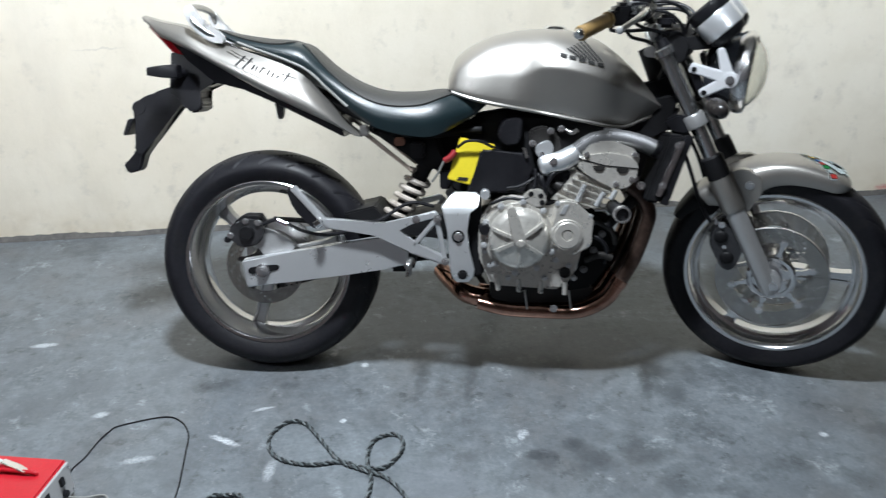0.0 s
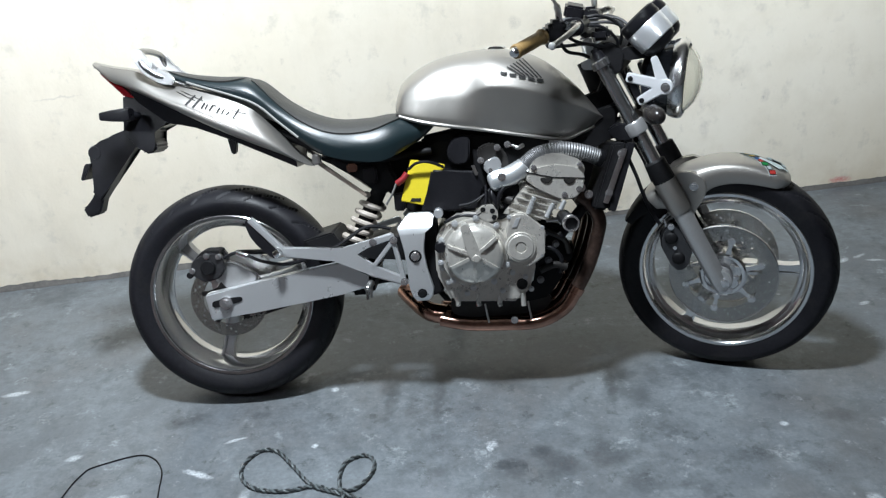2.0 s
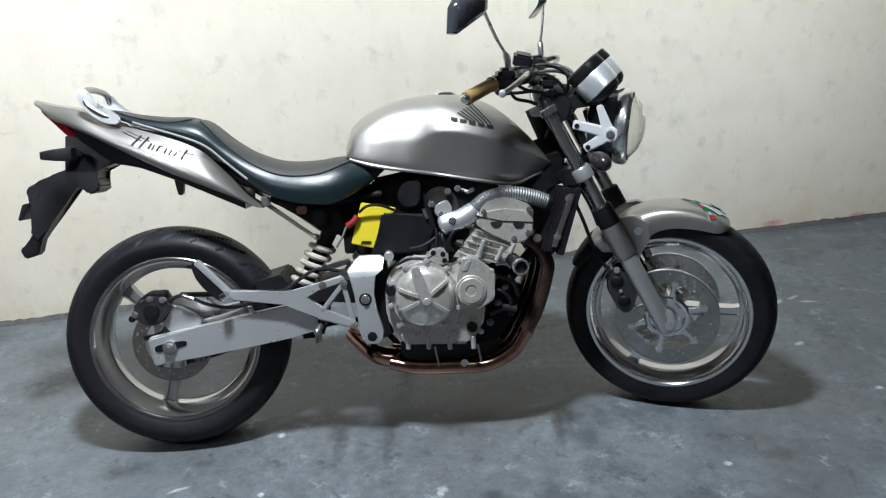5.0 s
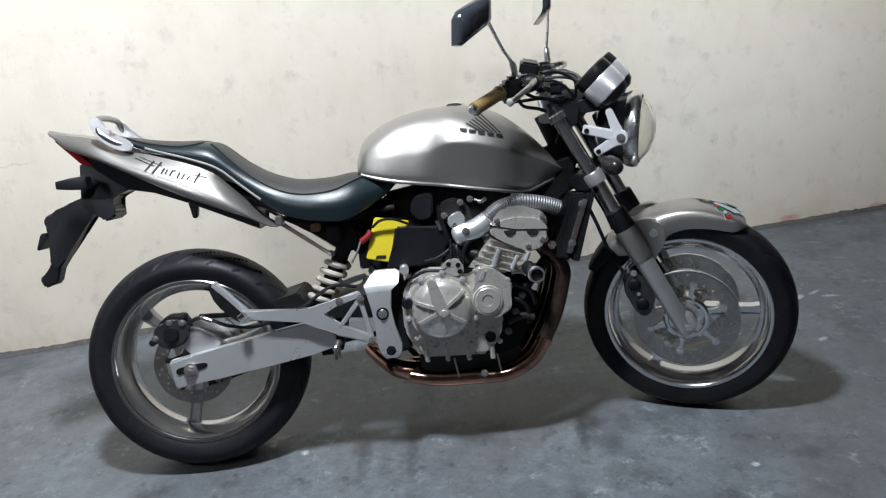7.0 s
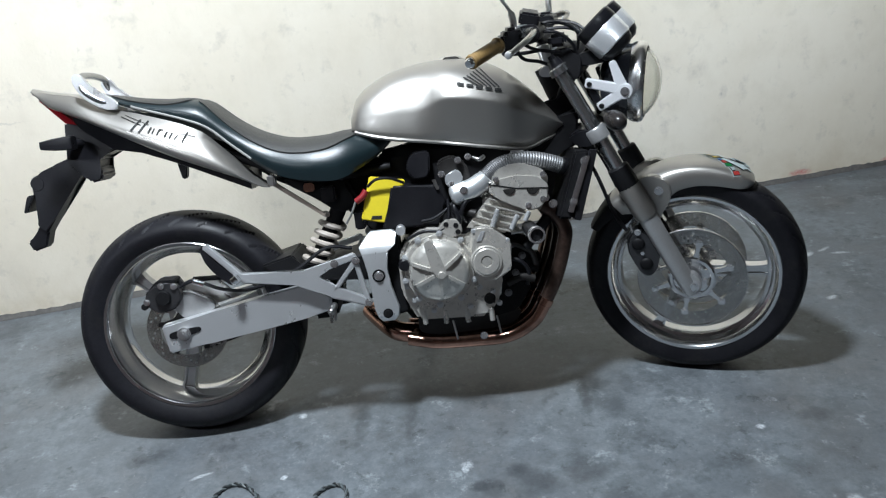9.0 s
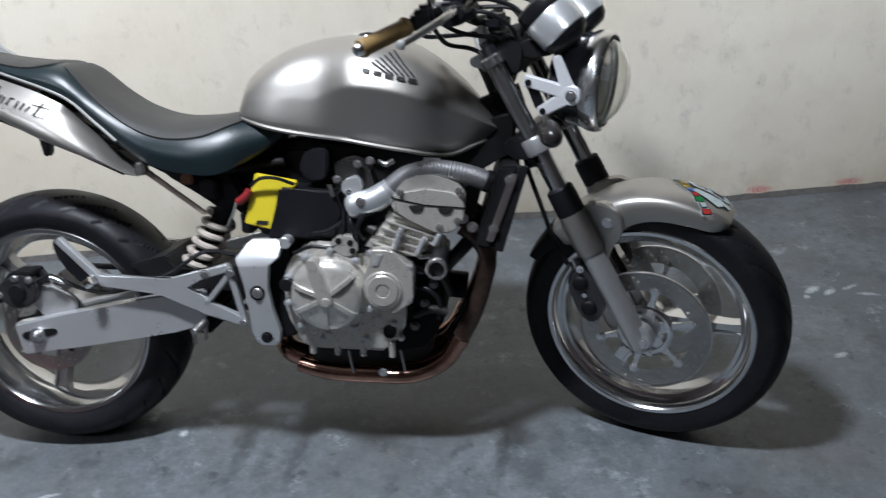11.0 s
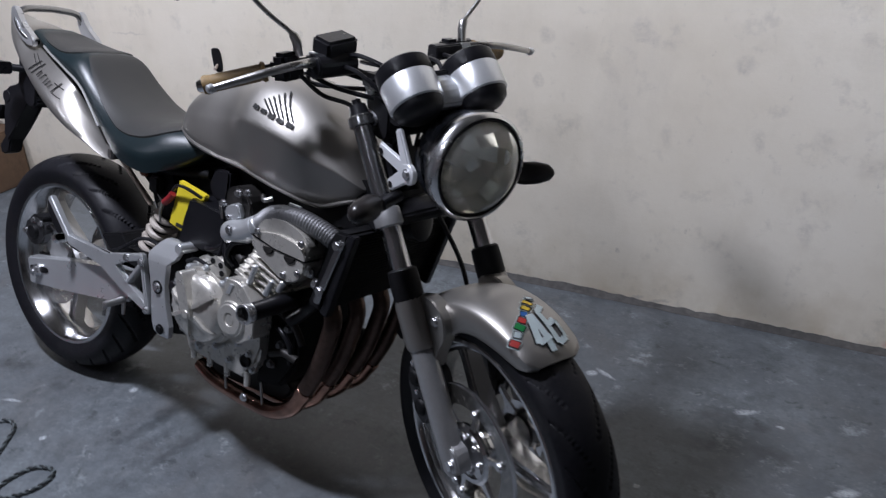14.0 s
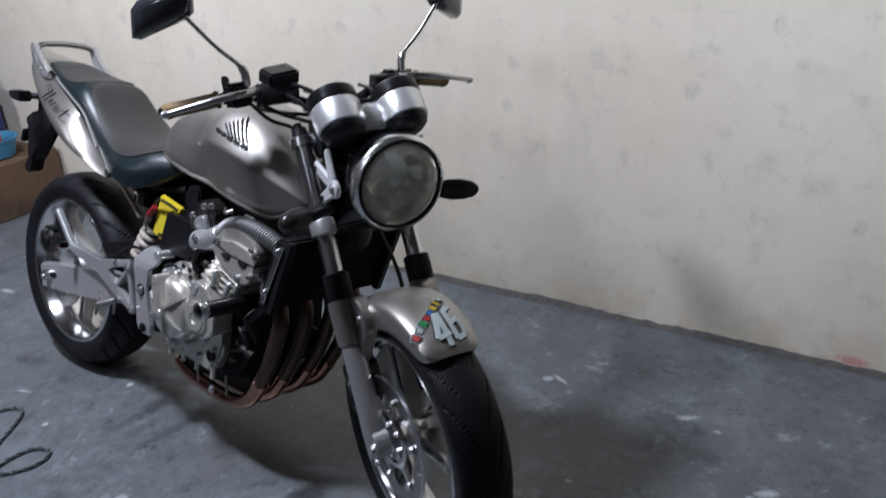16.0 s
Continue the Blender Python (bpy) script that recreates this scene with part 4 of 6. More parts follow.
def rearset(s):
    y0, y1 = (-0.176, -0.158) if s < 0 else (0.158, 0.176)
    h = part("footrest_hanger", slab([(0.195, 0.470), (0.372, 0.452), (0.450, 0.474), (0.510, 0.490), (0.516, 0.472), (0.440, 0.452), (0.400, 0.436), (0.452, 0.402), (0.536, 0.362), (0.538, 0.336), (0.436, 0.372), (0.345, 0.424), (0.205, 0.440)], y0, y1, 0.004), M["alloy"], bike, "silver alloy footrest hanger")
    for p, q, w in (((0.12, 0.553), (0.205, 0.458), 0.018), ((0.445, 0.390), (0.512, 0.468), 0.013), ((0.508, 0.478), (0.532, 0.352), 0.013)):
        part("strut", bar(p, q, w, y0, y1), M["alloy"], h)
    part("heel_plate", slab(rounded([(0.104, 0.548), (0.122, 0.556), (0.205, 0.470), (0.195, 0.440), (0.172, 0.438), (0.120, 0.495)]), y0 + 0.004, y1 - 0.003, 0.003), M["black"], h)
    part("pillion_peg", joined(*[rod((0.185, s * (0.172 + 0.012 * k), 0.452), (0.200, s * (0.172 + 0.012 * k), 0.462), 0.012, seg=10, bevel=0.002) for k in range(3)]), M["chrome"], h)
    for x, z in ((0.512, 0.468), (0.533, 0.350), (0.455, 0.466)):
        part("bolt", bolt((x, s * 0.176, z), 0.008, 0.006, (0, s, 0)), M["zinc"], h)
    p = part("rider_peg", joined(rod((0.440, s * 0.17, 0.352), (0.434, s * 0.225, 0.346), 0.010, 0.009, bevel=0.003), rod((0.434, s * 0.222, 0.346), (0.433, s * 0.224, 0.318), 0.005, 0.004)), M["steel"], h)
    if s < 0:
        part("switch_rod", rod((0.439, -0.17, 0.356), (0.437, -0.172, 0.310), 0.006, 0.004), M["steel"], h)


rearset(-1)
rearset(1)


def frame_parts():
    f = part("frame", slab([(0.60, 0.74), (1.05, 0.80), (1.16, 0.86), (1.18, 0.80), (1.08, 0.73), (0.80, 0.69), (0.62, 0.66)], -0.045, 0.045, 0.01), M["black_matt"], bike, "black steel spine frame")
    for s in (-1, 1):
        bent = skin([[(x0, s * (y - 0.014), z), (x1, s * (y - 0.014), z), (x1 - 0.002, s * y, z), (x0 + 0.002, s * y, z)] for z, x0, x1, y in ((0.535, 0.556, 0.616, 0.136), (0.526, 0.545, 0.628, 0.146), (0.497, 0.521, 0.622, 0.164), (0.480, 0.527, 0.600, 0.170), (0.430, 0.537, 0.594, 0.170), (0.384, 0.541, 0.599, 0.170), (0.325, 0.545, 0.614, 0.170), (0.302, 0.552, 0.610, 0.168), (0.288, 0.562, 0.598, 0.160))])
        bmesh.ops.bevel(bent, geom=bent.edges[:], offset=0.0014, segments=1, affect="EDGES", clamp_overlap=True)
        p = part("pivot_plate", bent, M["alloy"], f, "bent silver alloy swingarm pivot plate", None, 12)
        part("bolt_seat", rod((0.568, s * 0.166, 0.418), (0.568, s * 0.1712, 0.418), 0.0175, seg=24), M["black_matt"], p)
        part("bolt", joined(rod((0.568, s * 0.166, 0.418), (0.568, s * 0.1735, 0.418), 0.0125, seg=24, bevel=0.001), rod((0.568, s * 0.17, 0.418), (0.568, s * 0.179, 0.418), 0.0085, seg=6)), M["zinc"], p)
        part("lower_bolt", bolt((0.580, s * 0.170, 0.312), 0.010, 0.006, (0, s, 0)), M["black_matt"], p)
        part("upper_boss", rod((0.640, s * 0.12, 0.532), (0.640, s * 0.172, 0.532), 0.013, bevel=0.002), M["alloy"], p)
        part("seat_rail", tube([(0.63, s * 0.07, 0.70), (0.42, s * 0.085, 0.69), (0.25, s * 0.09, 0.76), (0.0, s * 0.07, 0.87)], 0.012, 10), M["black_matt"], f)
        part("rear_stay", bar((0.312, 0.690), (0.440, 0.588), 0.012, s * 0.088, s * 0.100, 0.002, 0.009), M["sandy"], f, "bare pale subframe stay")
    part("head_tube_web", slab([(0.70, 0.58), (0.70, 0.74), (0.95, 0.72), (1.10, 0.78), (1.16, 0.80), (1.15, 0.70), (1.08, 0.68), (1.05, 0.66), (0.98, 0.67), (0.90, 0.64), (0.86, 0.58)], -0.085, 0.085, 0.008), M["black_matt"], f, "black frame and airbox behind the engine")
    part("under_seat_tray", slab([(0.30, 0.705), (0.50, 0.700), (0.54, 0.60), (0.475, 0.585), (0.425, 0.630), (0.36, 0.672)], -0.080, 0.080, 0.010), M["black_matt"], f, "black under-seat tray and wiring")
    part("relay", block((0.455, -0.088, 0.645), (0.040, 0.03, 0.045), 0.006), M["black"], f)
    part("relay_cover", block((0.405, -0.086, 0.668), (0.030, 0.02, 0.024), 0.004), M["copper"], f)
    part("fill_panel", slab([(0.36, 0.70), (0.66, 0.73), (0.76, 0.72), (0.76, 0.55), (0.66, 0.50), (0.56, 0.52), (0.50, 0.60), (0.42, 0.64)], -0.055, 0.055, 0.008), M["black_matt"], f, "black airbox and wiring")
    for s, y in ((1, -0.075), (-1, 0.0)):
        part("lower_cradle", slab([(0.53, 0.48), (0.63, 0.53), (0.64, 0.30), (0.55, 0.28)], y - 0.05, y + 0.05, 0.006), M["black_matt"], f)
    st = part("side_stand", tube([(0.60, 0.14, 0.27), (0.65, 0.25, 0.17), (0.68, 0.365, 0.080)], 0.010, 10), M["black_matt"], bike)
    part("foot", slab(rounded([(0.63, 0.082), (0.71, 0.082), (0.71, 0.0745), (0.63, 0.0745)]), 0.34, 0.39, 0.003), M["black_matt"], st)
    sh = part("shock_absorber", rod((0.385, -0.05, 0.44), (0.475, -0.045, 0.60), 0.0225), M["black_matt"], bike, "shock absorber with white coil spring")
    a, b = Vector((0.383, -0.05, 0.447)), Vector((0.462, -0.047, 0.573))
    ax = (b - a).normalized()
    u = ax.orthogonal().normalized()
    w = ax.cross(u)
    part("spring", tube([a + (b - a) * (k / 66) + 0.032 * (math.cos(k * 2 * math.pi / 12) * u + math.sin(k * 2 * math.pi / 12) * w) for k in range(67)], 0.0085, 8, 1), M["white"], sh, "off-white coil spring")
    part("reservoir_cap", block((0.53, -0.06, 0.56), (0.03, 0.04, 0.05), 0.004), M["black"], sh)


frame_parts()


def electrics():
    b = part("battery", slab([(0.572, 0.681), (0.668, 0.661), (0.652, 0.625), (0.604, 0.549), (0.537, 0.567)], -0.118, -0.104, 0.003), M["yellow"], bike, "yellow battery with red terminal boot")
    part("terminal_boot", tube([(0.560, -0.125, 0.645), (0.548, -0.127, 0.630), (0.530, -0.125, 0.618)], 0.009, 10), M["boot"], b)
    part("lead", tube([(0.565, -0.13, 0.655), (0.590, -0.138, 0.672), (0.625, -0.138, 0.672), (0.662, -0.125, 0.655)], 0.004, 8), M["black"], b)
    part("lead", tube([(0.528, -0.13, 0.618), (0.515, -0.125, 0.590), (0.495, -0.11, 0.560)], 0.003, 8), M["cable_grey"], b)
    for k in range(1, 2):
        part("label_bar", slab([(0.566 + 0.002 * k, 0.610 - 0.036 * k), (0.594, 0.608 - 0.036 * k), (0.592, 0.599 - 0.036 * k), (0.563, 0.601 - 0.036 * k)], -0.1195, -0.1175, 0), M["ink"], b)
    part("side_box", slab([(0.628, 0.650), (0.660, 0.646), (0.757, 0.637), (0.771, 0.591), (0.749, 0.530), (0.590, 0.533), (0.612, 0.590)], -0.135, -0.03, 0.006), M["black"], bike, "plain black electrical box")
    part("intake_duct", slab(rounded([(0.670, 0.690), (0.690, 0.730), (0.742, 0.735), (0.735, 0.66), (0.690, 0.655)]), -0.115, -0.02, 0.012), M["black"], bike, "dark rubber intake duct")


electrics()


def engine():
    e = part("engine", slab([(0.622, 0.36), (0.624, 0.45), (0.65, 0.50), (0.70, 0.530), (0.80, 0.520), (0.90, 0.50), (0.90, 0.41), (0.90, 0.36), (0.892, 0.312), (0.85, 0.264), (0.66, 0.276)], -0.150, 0.150, 0.010), M["engine"], bike, "bronze-silver four-cylinder engine")
    c = part("clutch_cover", lathe([(0, -0.214), (0.020, -0.2135), (0.030, -0.208), (0.062, -0.204), (0.076, -0.197), (0.082, -0.186), (0.084, -0.172), (0.093, -0.172), (0.095, -0.168), (0.095, -0.145)], (0.732, 0, 0.416), 56), M["engine"], e, "round ribbed clutch cover")
    for a in (36, 325, 268, 205, 158):
        r = radians(a)
        u, n = Vector((math.cos(r), math.sin(r))), Vector((-math.sin(r), math.cos(r)))
        o = Vector((0.732, 0.416))
        part("rib", skin([[(p.x + n.x * w, y, p.y + n.y * w) for w, y in ((-0.006, -0.185), (-0.0042, top), (0.0042, top), (0.006, -0.185))] for p, top in ((o + u * 0.016, -0.2165), (o + u * 0.058, -0.2125), (o + u * 0.074, -0.2045), (o + u * 0.081, -0.192))]), M["engine"], c, "", None, 30)
    part("tower", slab(rounded([(0.694, 0.500), (0.712, 0.508), (0.722, 0.500), (0.752, 0.412), (0.742, 0.396), (0.726, 0.398), (0.716, 0.414)], 3, 0.008), -0.224, -0.180, 0.008, 3), M["engine"], c)
    part("boss", lathe([(0, -0.227), (0.009, -0.226), (0.012, -0.222), (0.013, -0.205)], (0.735, 0, 0.410), 24), M["engine"], c)
    for k in range(10):
        a = 2 * math.pi * (k + 0.35) / 10
        part("bolt", joined(rod((0.732 + 0.097 * math.cos(a), -0.15, 0.416 + 0.097 * math.sin(a)), (0.732 + 0.097 * math.cos(a), -0.174, 0.416 + 0.097 * math.sin(a)), 0.009, seg=12), bolt((0.732 + 0.097 * math.cos(a), -0.174, 0.416 + 0.097 * math.sin(a)), 0.0055, 0.006)), M["alloy"], c)
    part("sensor", rod((0.640, -0.15, 0.440), (0.640, -0.185, 0.440), 0.016, seg=18, bevel=0.003), M["black"], e)
    i = part("ignition_cover", slab(rounded([(0.835, 0.522), (0.876, 0.520), (0.928, 0.473), (0.922, 0.398), (0.878, 0.372), (0.828, 0.382), (0.820, 0.458)], 3, 0.008), -0.198, -0.14, 0.007, 3), M["engine"], e, "ignition rotor cover")
    part("cap", lathe([(0, -0.205), (0.012, -0.205), (0.014, -0.203), (0.016, -0.207), (0.033, -0.207), (0.036, -0.204), (0.040, -0.204), (0.043, -0.196)], (0.858, 0, 0.429), 36), M["engine"], i)
    part("badge", slab([(0.836, 0.484), (0.850, 0.510), (0.862, 0.510), (0.850, 0.484)], -0.2005, -0.195, 0.001), M["alloy"], i)
    for x, z in ((0.832, 0.512), (0.918, 0.478), (0.914, 0.402), (0.834, 0.394)):
        part("bolt", bolt((x, -0.190, z), 0.0055, 0.008), M["alloy"], i)
    # Matt black here carries the shade on the engine's front.
    part("oil_filter_block", slab([(0.89, 0.50), (0.985, 0.47), (0.985, 0.33), (0.94, 0.265), (0.86, 0.25)], -0.12, 0.12, 0.008), M["black_matt"], e, "front of the crankcase, blackened to stand for its shade")
    for pts, rr, mm in (([(0.905, -0.128, 0.470), (0.945, -0.134, 0.455), (0.985, -0.130, 0.430), (1.000, -0.120, 0.390)], 0.0085, "engine_dark"), ([(0.915, -0.126, 0.345), (0.955, -0.130, 0.360), (0.990, -0.124, 0.350)], 0.010, "engine_dark"), ([(0.925, -0.126, 0.415), (0.955, -0.134, 0.405), (0.975, -0.130, 0.375), (0.970, -0.124, 0.335)], 0.006, "black")):
        part("oil_pipe", tube(pts, rr, 10), M[mm], e)
    for x, z in ((0.935, 0.452), (0.962, 0.418), (0.940, 0.372), (0.915, 0.318)):
        part("union_bolt", bolt((x, -0.122, z), 0.008, 0.012), M["hose"], e)
    part("oil_filter", rod((0.96, 0.05, 0.37), (1.03, 0.05, 0.36), 0.034, seg=24, bevel=0.004), M["black_matt"], e)
    sump = part("sump", slab(rounded([(0.66, 0.285), (0.88, 0.262), (0.93, 0.275), (0.955, 0.250), (0.925, 0.214), (0.70, 0.209), (0.655, 0.225)]), -0.088, 0.10, 0.008), M["engine_dark"], e)
    for k, x in enumerate((0.678, 0.735, 0.795, 0.862)):
        part("sump_lug", rod((x, -0.145, 0.262 - 0.004 * k), (x, -0.145, 0.300 - 0.004 * k), 0.0075, seg=10, bevel=0.002), M["engine"], sump)
    b = part("cylinder_block", slab([(0.805, 0.515), (0.925, 0.490), (0.985, 0.545), (0.880, 0.600)], -0.158, 0.158, 0.006), M["engine"], e)
    for k in range(5):
        x, z = 0.832 + 0.013 * k, 0.532 + 0.0145 * k
        part("cooling_fin", bar((x, z), (x + 0.108, z - 0.038), 0.0048, -0.171, 0.171, 0.001), M["engine"], b)
    h = part("cylinder_head", slab(rounded([(0.880, 0.602), (0.985, 0.545), (1.022, 0.552), (1.044, 0.596), (1.036, 0.632), (0.96, 0.645), (0.893, 0.636)], 4, 0.012), -0.178, 0.178, 0.008, 3), M["engine"], e)
    part("head_cover", slab(rounded([(0.892, 0.628), (0.955, 0.612), (1.038, 0.604), (1.046, 0.630), (1.030, 0.655), (0.975, 0.676), (0.925, 0.674), (0.898, 0.652)], 4, 0.016), -0.172, 0.172, 0.014, 3), M["engine"], h, "rounded cam cover")
    part("gasket_line", slab([(0.886, 0.630), (0.955, 0.6125), (1.042, 0.604), (1.042, 0.601), (0.955, 0.6095), (0.886, 0.627)], -0.1795, 0.1795, 0), M["black_matt"], h)
    for x, z in ((0.938, 0.613), (1.000, 0.607)):
        moon = [(x + 0.017 * math.cos(q), z + 0.017 * math.sin(q)) for q in [math.pi + 0.1 + (math.pi - 0.2) * k / 12 for k in range(13)]]
        part("cam_plug", slab(moon, -0.182, -0.170, 0.002), M["engine_dark"], h)
    for x, z, dx, dz in ((0.884, 0.515, 0.019, 0.046), (0.934, 0.502, 0.020, 0.038), (0.972, 0.520, 0.014, 0.026)):
        part("stud", rod((x, -0.176, z), (x + dx, -0.176, z + dz), 0.0075, 0.006, 12, 0.002), M["alloy"], h)
    for x, z in ((0.985, 0.562), (1.025, 0.575), (1.03, 0.640), (0.905, 0.640)):
        part("bolt", bolt((x, -0.178, z), 0.006, 0.007), M["zinc"], h)
    part("water_pipe", tube([(0.792, -0.15, 0.515), (0.800, -0.165, 0.545), (0.790, -0.160, 0.575), (0.800, -0.14, 0.60)], 0.0085, 10), M["black"], e)
    for pts, r, m in (([(0.655, -0.155, 0.505), (0.70, -0.165, 0.522), (0.745, -0.168, 0.520), (0.770, -0.165, 0.545), (0.775, -0.15, 0.60)], 0.0045, "black"), ([(0.815, -0.16, 0.535), (0.806, -0.172, 0.560), (0.822, -0.170, 0.590), (0.850, -0.16, 0.60)], 0.006, "black"), ([(0.795, -0.13, 0.555), (0.820, -0.15, 0.560), (0.845, -0.158, 0.552)], 0.012, "engine_dark"), ([(0.700, -0.14, 0.545), (0.74, -0.15, 0.555), (0.79, -0.145, 0.590), (0.80, -0.13, 0.63)], 0.005, "black")):
        part("breather_line", tube(pts, r, 10), M[m], e)
    # Black slab put in for the shade between clutch cover and cylinders.
    part("gap_shade", slab(rounded([(0.745, 0.505), (0.765, 0.575), (0.870, 0.600), (0.860, 0.545), (0.822, 0.500)]), -0.156, 0.10, 0.004), M["black_matt"], e, "matt black slab standing for shade behind the clutch cover")
    for x, z in ((0.655, 0.335), (0.640, 0.375), (0.835, 0.350), (0.870, 0.335), (0.885, 0.300), (0.805, 0.300), (0.705, 0.300)):
        part("case_bolt", bolt((x, -0.150, z), 0.006, 0.010), M["alloy"], e)
    part("oil_level_window", lathe([(0, -0.1525), (0.010, -0.1525), (0.012, -0.156), (0.015, -0.156), (0.016, -0.15)], (0.860, 0, 0.315), 24), M["engine_dark"], e)
    part("starter_plate", slab(rounded([(0.735, 0.525), (0.765, 0.550), (0.800, 0.545), (0.805, 0.505), (0.770, 0.495)]), -0.172, -0.15, 0.003), M["engine"], e)
    for x, z in ((0.762, 0.535), (0.788, 0.530), (0.792, 0.512)):
        part("port", rod((x, -0.172, z), (x, -0.1735, z), 0.007, seg=14), M["black_matt"], e)
    s = part("crash_bobbin", rod((0.985, -0.14, 0.497), (0.985, -0.272, 0.498), 0.0195, bevel=0.003, seg=20), M["black"], e, "black crash bobbin")
    part("end_ring", lathe([(0.0165, -0.288), (0.0205, -0.288), (0.0225, -0.285), (0.0225, -0.270), (0.018, -0.268), (0.0165, -0.280)], (0.985, 0, 0.498), 28, True), M["zinc"], s)
    part("bobbin_stay", rod((0.935, -0.155, 0.490), (0.985, -0.155, 0.492), 0.005), M["steel"], s)


engine()


def carburettors():
    c = part("carburettor", slab(rounded([(0.755, 0.700), (0.800, 0.715), (0.835, 0.690), (0.845, 0.640), (0.800, 0.615), (0.765, 0.645)]), -0.14, 0.14, 0.006), M["engine_dark"], bike, "grimy metal carburettor bank under the tank")
    part("float_bowl", slab(rounded([(0.770, 0.660), (0.810, 0.680), (0.825, 0.650), (0.800, 0.620), (0.775, 0.635)]), -0.155, -0.13, 0.004), M["alloy"], c)
    part("link", slab([(0.738, 0.655), (0.748, 0.655), (0.756, 0.628), (0.748, 0.626)], -0.142, -0.136, 0.001), M["steel"], c)
    for x, z in ((0.790, 0.640), (0.812, 0.700), (0.840, 0.706), (0.765, 0.668)):
        part("bolt", bolt((x, -0.15, z), 0.007, 0.01), M["zinc"], c)
    v = part("air_valve", tube([(0.784, -0.152, 0.604), (0.794, -0.153, 0.607), (0.818, -0.153, 0.613), (0.846, -0.152, 0.622), (0.872, -0.150, 0.636)], lambda t: 0.016 + 0.0125 * math.sin(min(1, t * 3.0) * math.pi / 2) - 0.003 * max(0, t - 0.5), 20), M["alloy"], bike, "smooth silver air injection valve", None, 80)
    part("collar", rod((0.862, -0.150, 0.626), (0.885, -0.150, 0.647), 0.0265, 0.0250, 20, 0.002), M["alloy"], v)
    part("bolt", bolt((0.818, -0.180, 0.622), 0.008, 0.006), M["zinc"], v)
    path = smooth_path([(0.868, -0.150, 0.632), (0.890, -0.150, 0.652), (0.925, -0.150, 0.674), (0.985, -0.148, 0.682), (1.05, -0.142, 0.668), (1.105, -0.135, 0.645)], 60)
    part("corrugated_hose", tube(path, lambda t: 0.0218 + 0.0010 * math.sin(t * 2 * math.pi * 46), 18, 2), M["hose"], bike, "corrugated grey breather hose", None, 180)
    part("hose_clip", rod((1.085, -0.138, 0.655), (1.100, -0.136, 0.648), 0.0245, seg=20, bevel=0.002), M["black"], bike)
    part("tank_tab", slab([(0.955, 0.708), (0.990, 0.706), (0.990, 0.688), (0.955, 0.690)], -0.145, -0.138, 0.001), M["alloy"], bike)
    part("overflow_pipe", tube([(0.885, -0.12, 0.70), (0.870, -0.13, 0.694), (0.855, -0.12, 0.700)], 0.006, 10), M["steel"], v)


carburettors()


def radiator():
    q = [(1.118, 0.690), (1.158, 0.690), (1.100, 0.510), (1.060, 0.518)]
    r = part("radiator", slab(q, -0.184, 0.184, 0.006), M["black_matt"], bike, "black radiator with silver end plate")
    for s in (-1, 1):
        e = part("end_plate", slab([(1.140, 0.677), (1.156, 0.675), (1.100, 0.530), (1.085, 0.534)], s * 0.184, s * 0.196, 0.002), M["satin"] if s < 0 else M["black"], r)
        part("tank_edge", slab([(1.158, 0.690), (1.178, 0.688), (1.120, 0.506), (1.100, 0.512)], s * 0.170, s * 0.190, 0.002), M["black"], r)
        for x, z in ((1.138, 0.664), (1.102, 0.560)):
            part("bolt", bolt((x, s * 0.196, z), 0.008, 0.006, (0, s, 0)), M["zinc"], e)
    for k in range(26):
        t = (k + 0.5) / 26
        part("core_fin", bar((1.118 - 0.058 * t + 0.002, 0.690 - 0.172 * t), (1.162 - 0.058 * t, 0.688 - 0.172 * t), 0.0018, -0.168, 0.168, 0), M["black_matt"], r)
    part("fan_housing", slab(rounded([(1.050, 0.66), (1.09, 0.68), (1.05, 0.54), (1.02, 0.56)]), -0.12, 0.12, 0.01), M["black"], r)
    part("lower_hose", tube([(1.06, -0.10, 0.53), (1.03, -0.12, 0.50), (1.00, -0.12, 0.47), (0.97, -0.13, 0.44)], 0.016, 10), M["black"], r)
    for x, z in ((1.035, 0.575), (1.055, 0.555)):
        part("mount_bolt", bolt((x, -0.15, z), 0.009, 0.012), M["zinc"], r)
    part("horn", lathe([(0, -0.02), (0.035, -0.02), (0.042, -0.012), (0.042, 0.012), (0.02, 0.02), (0, 0.02)], (1.19, 0.0, 0.70), 28, axis=(1, 0, 0.2)), M["black"], bike)


radiator()


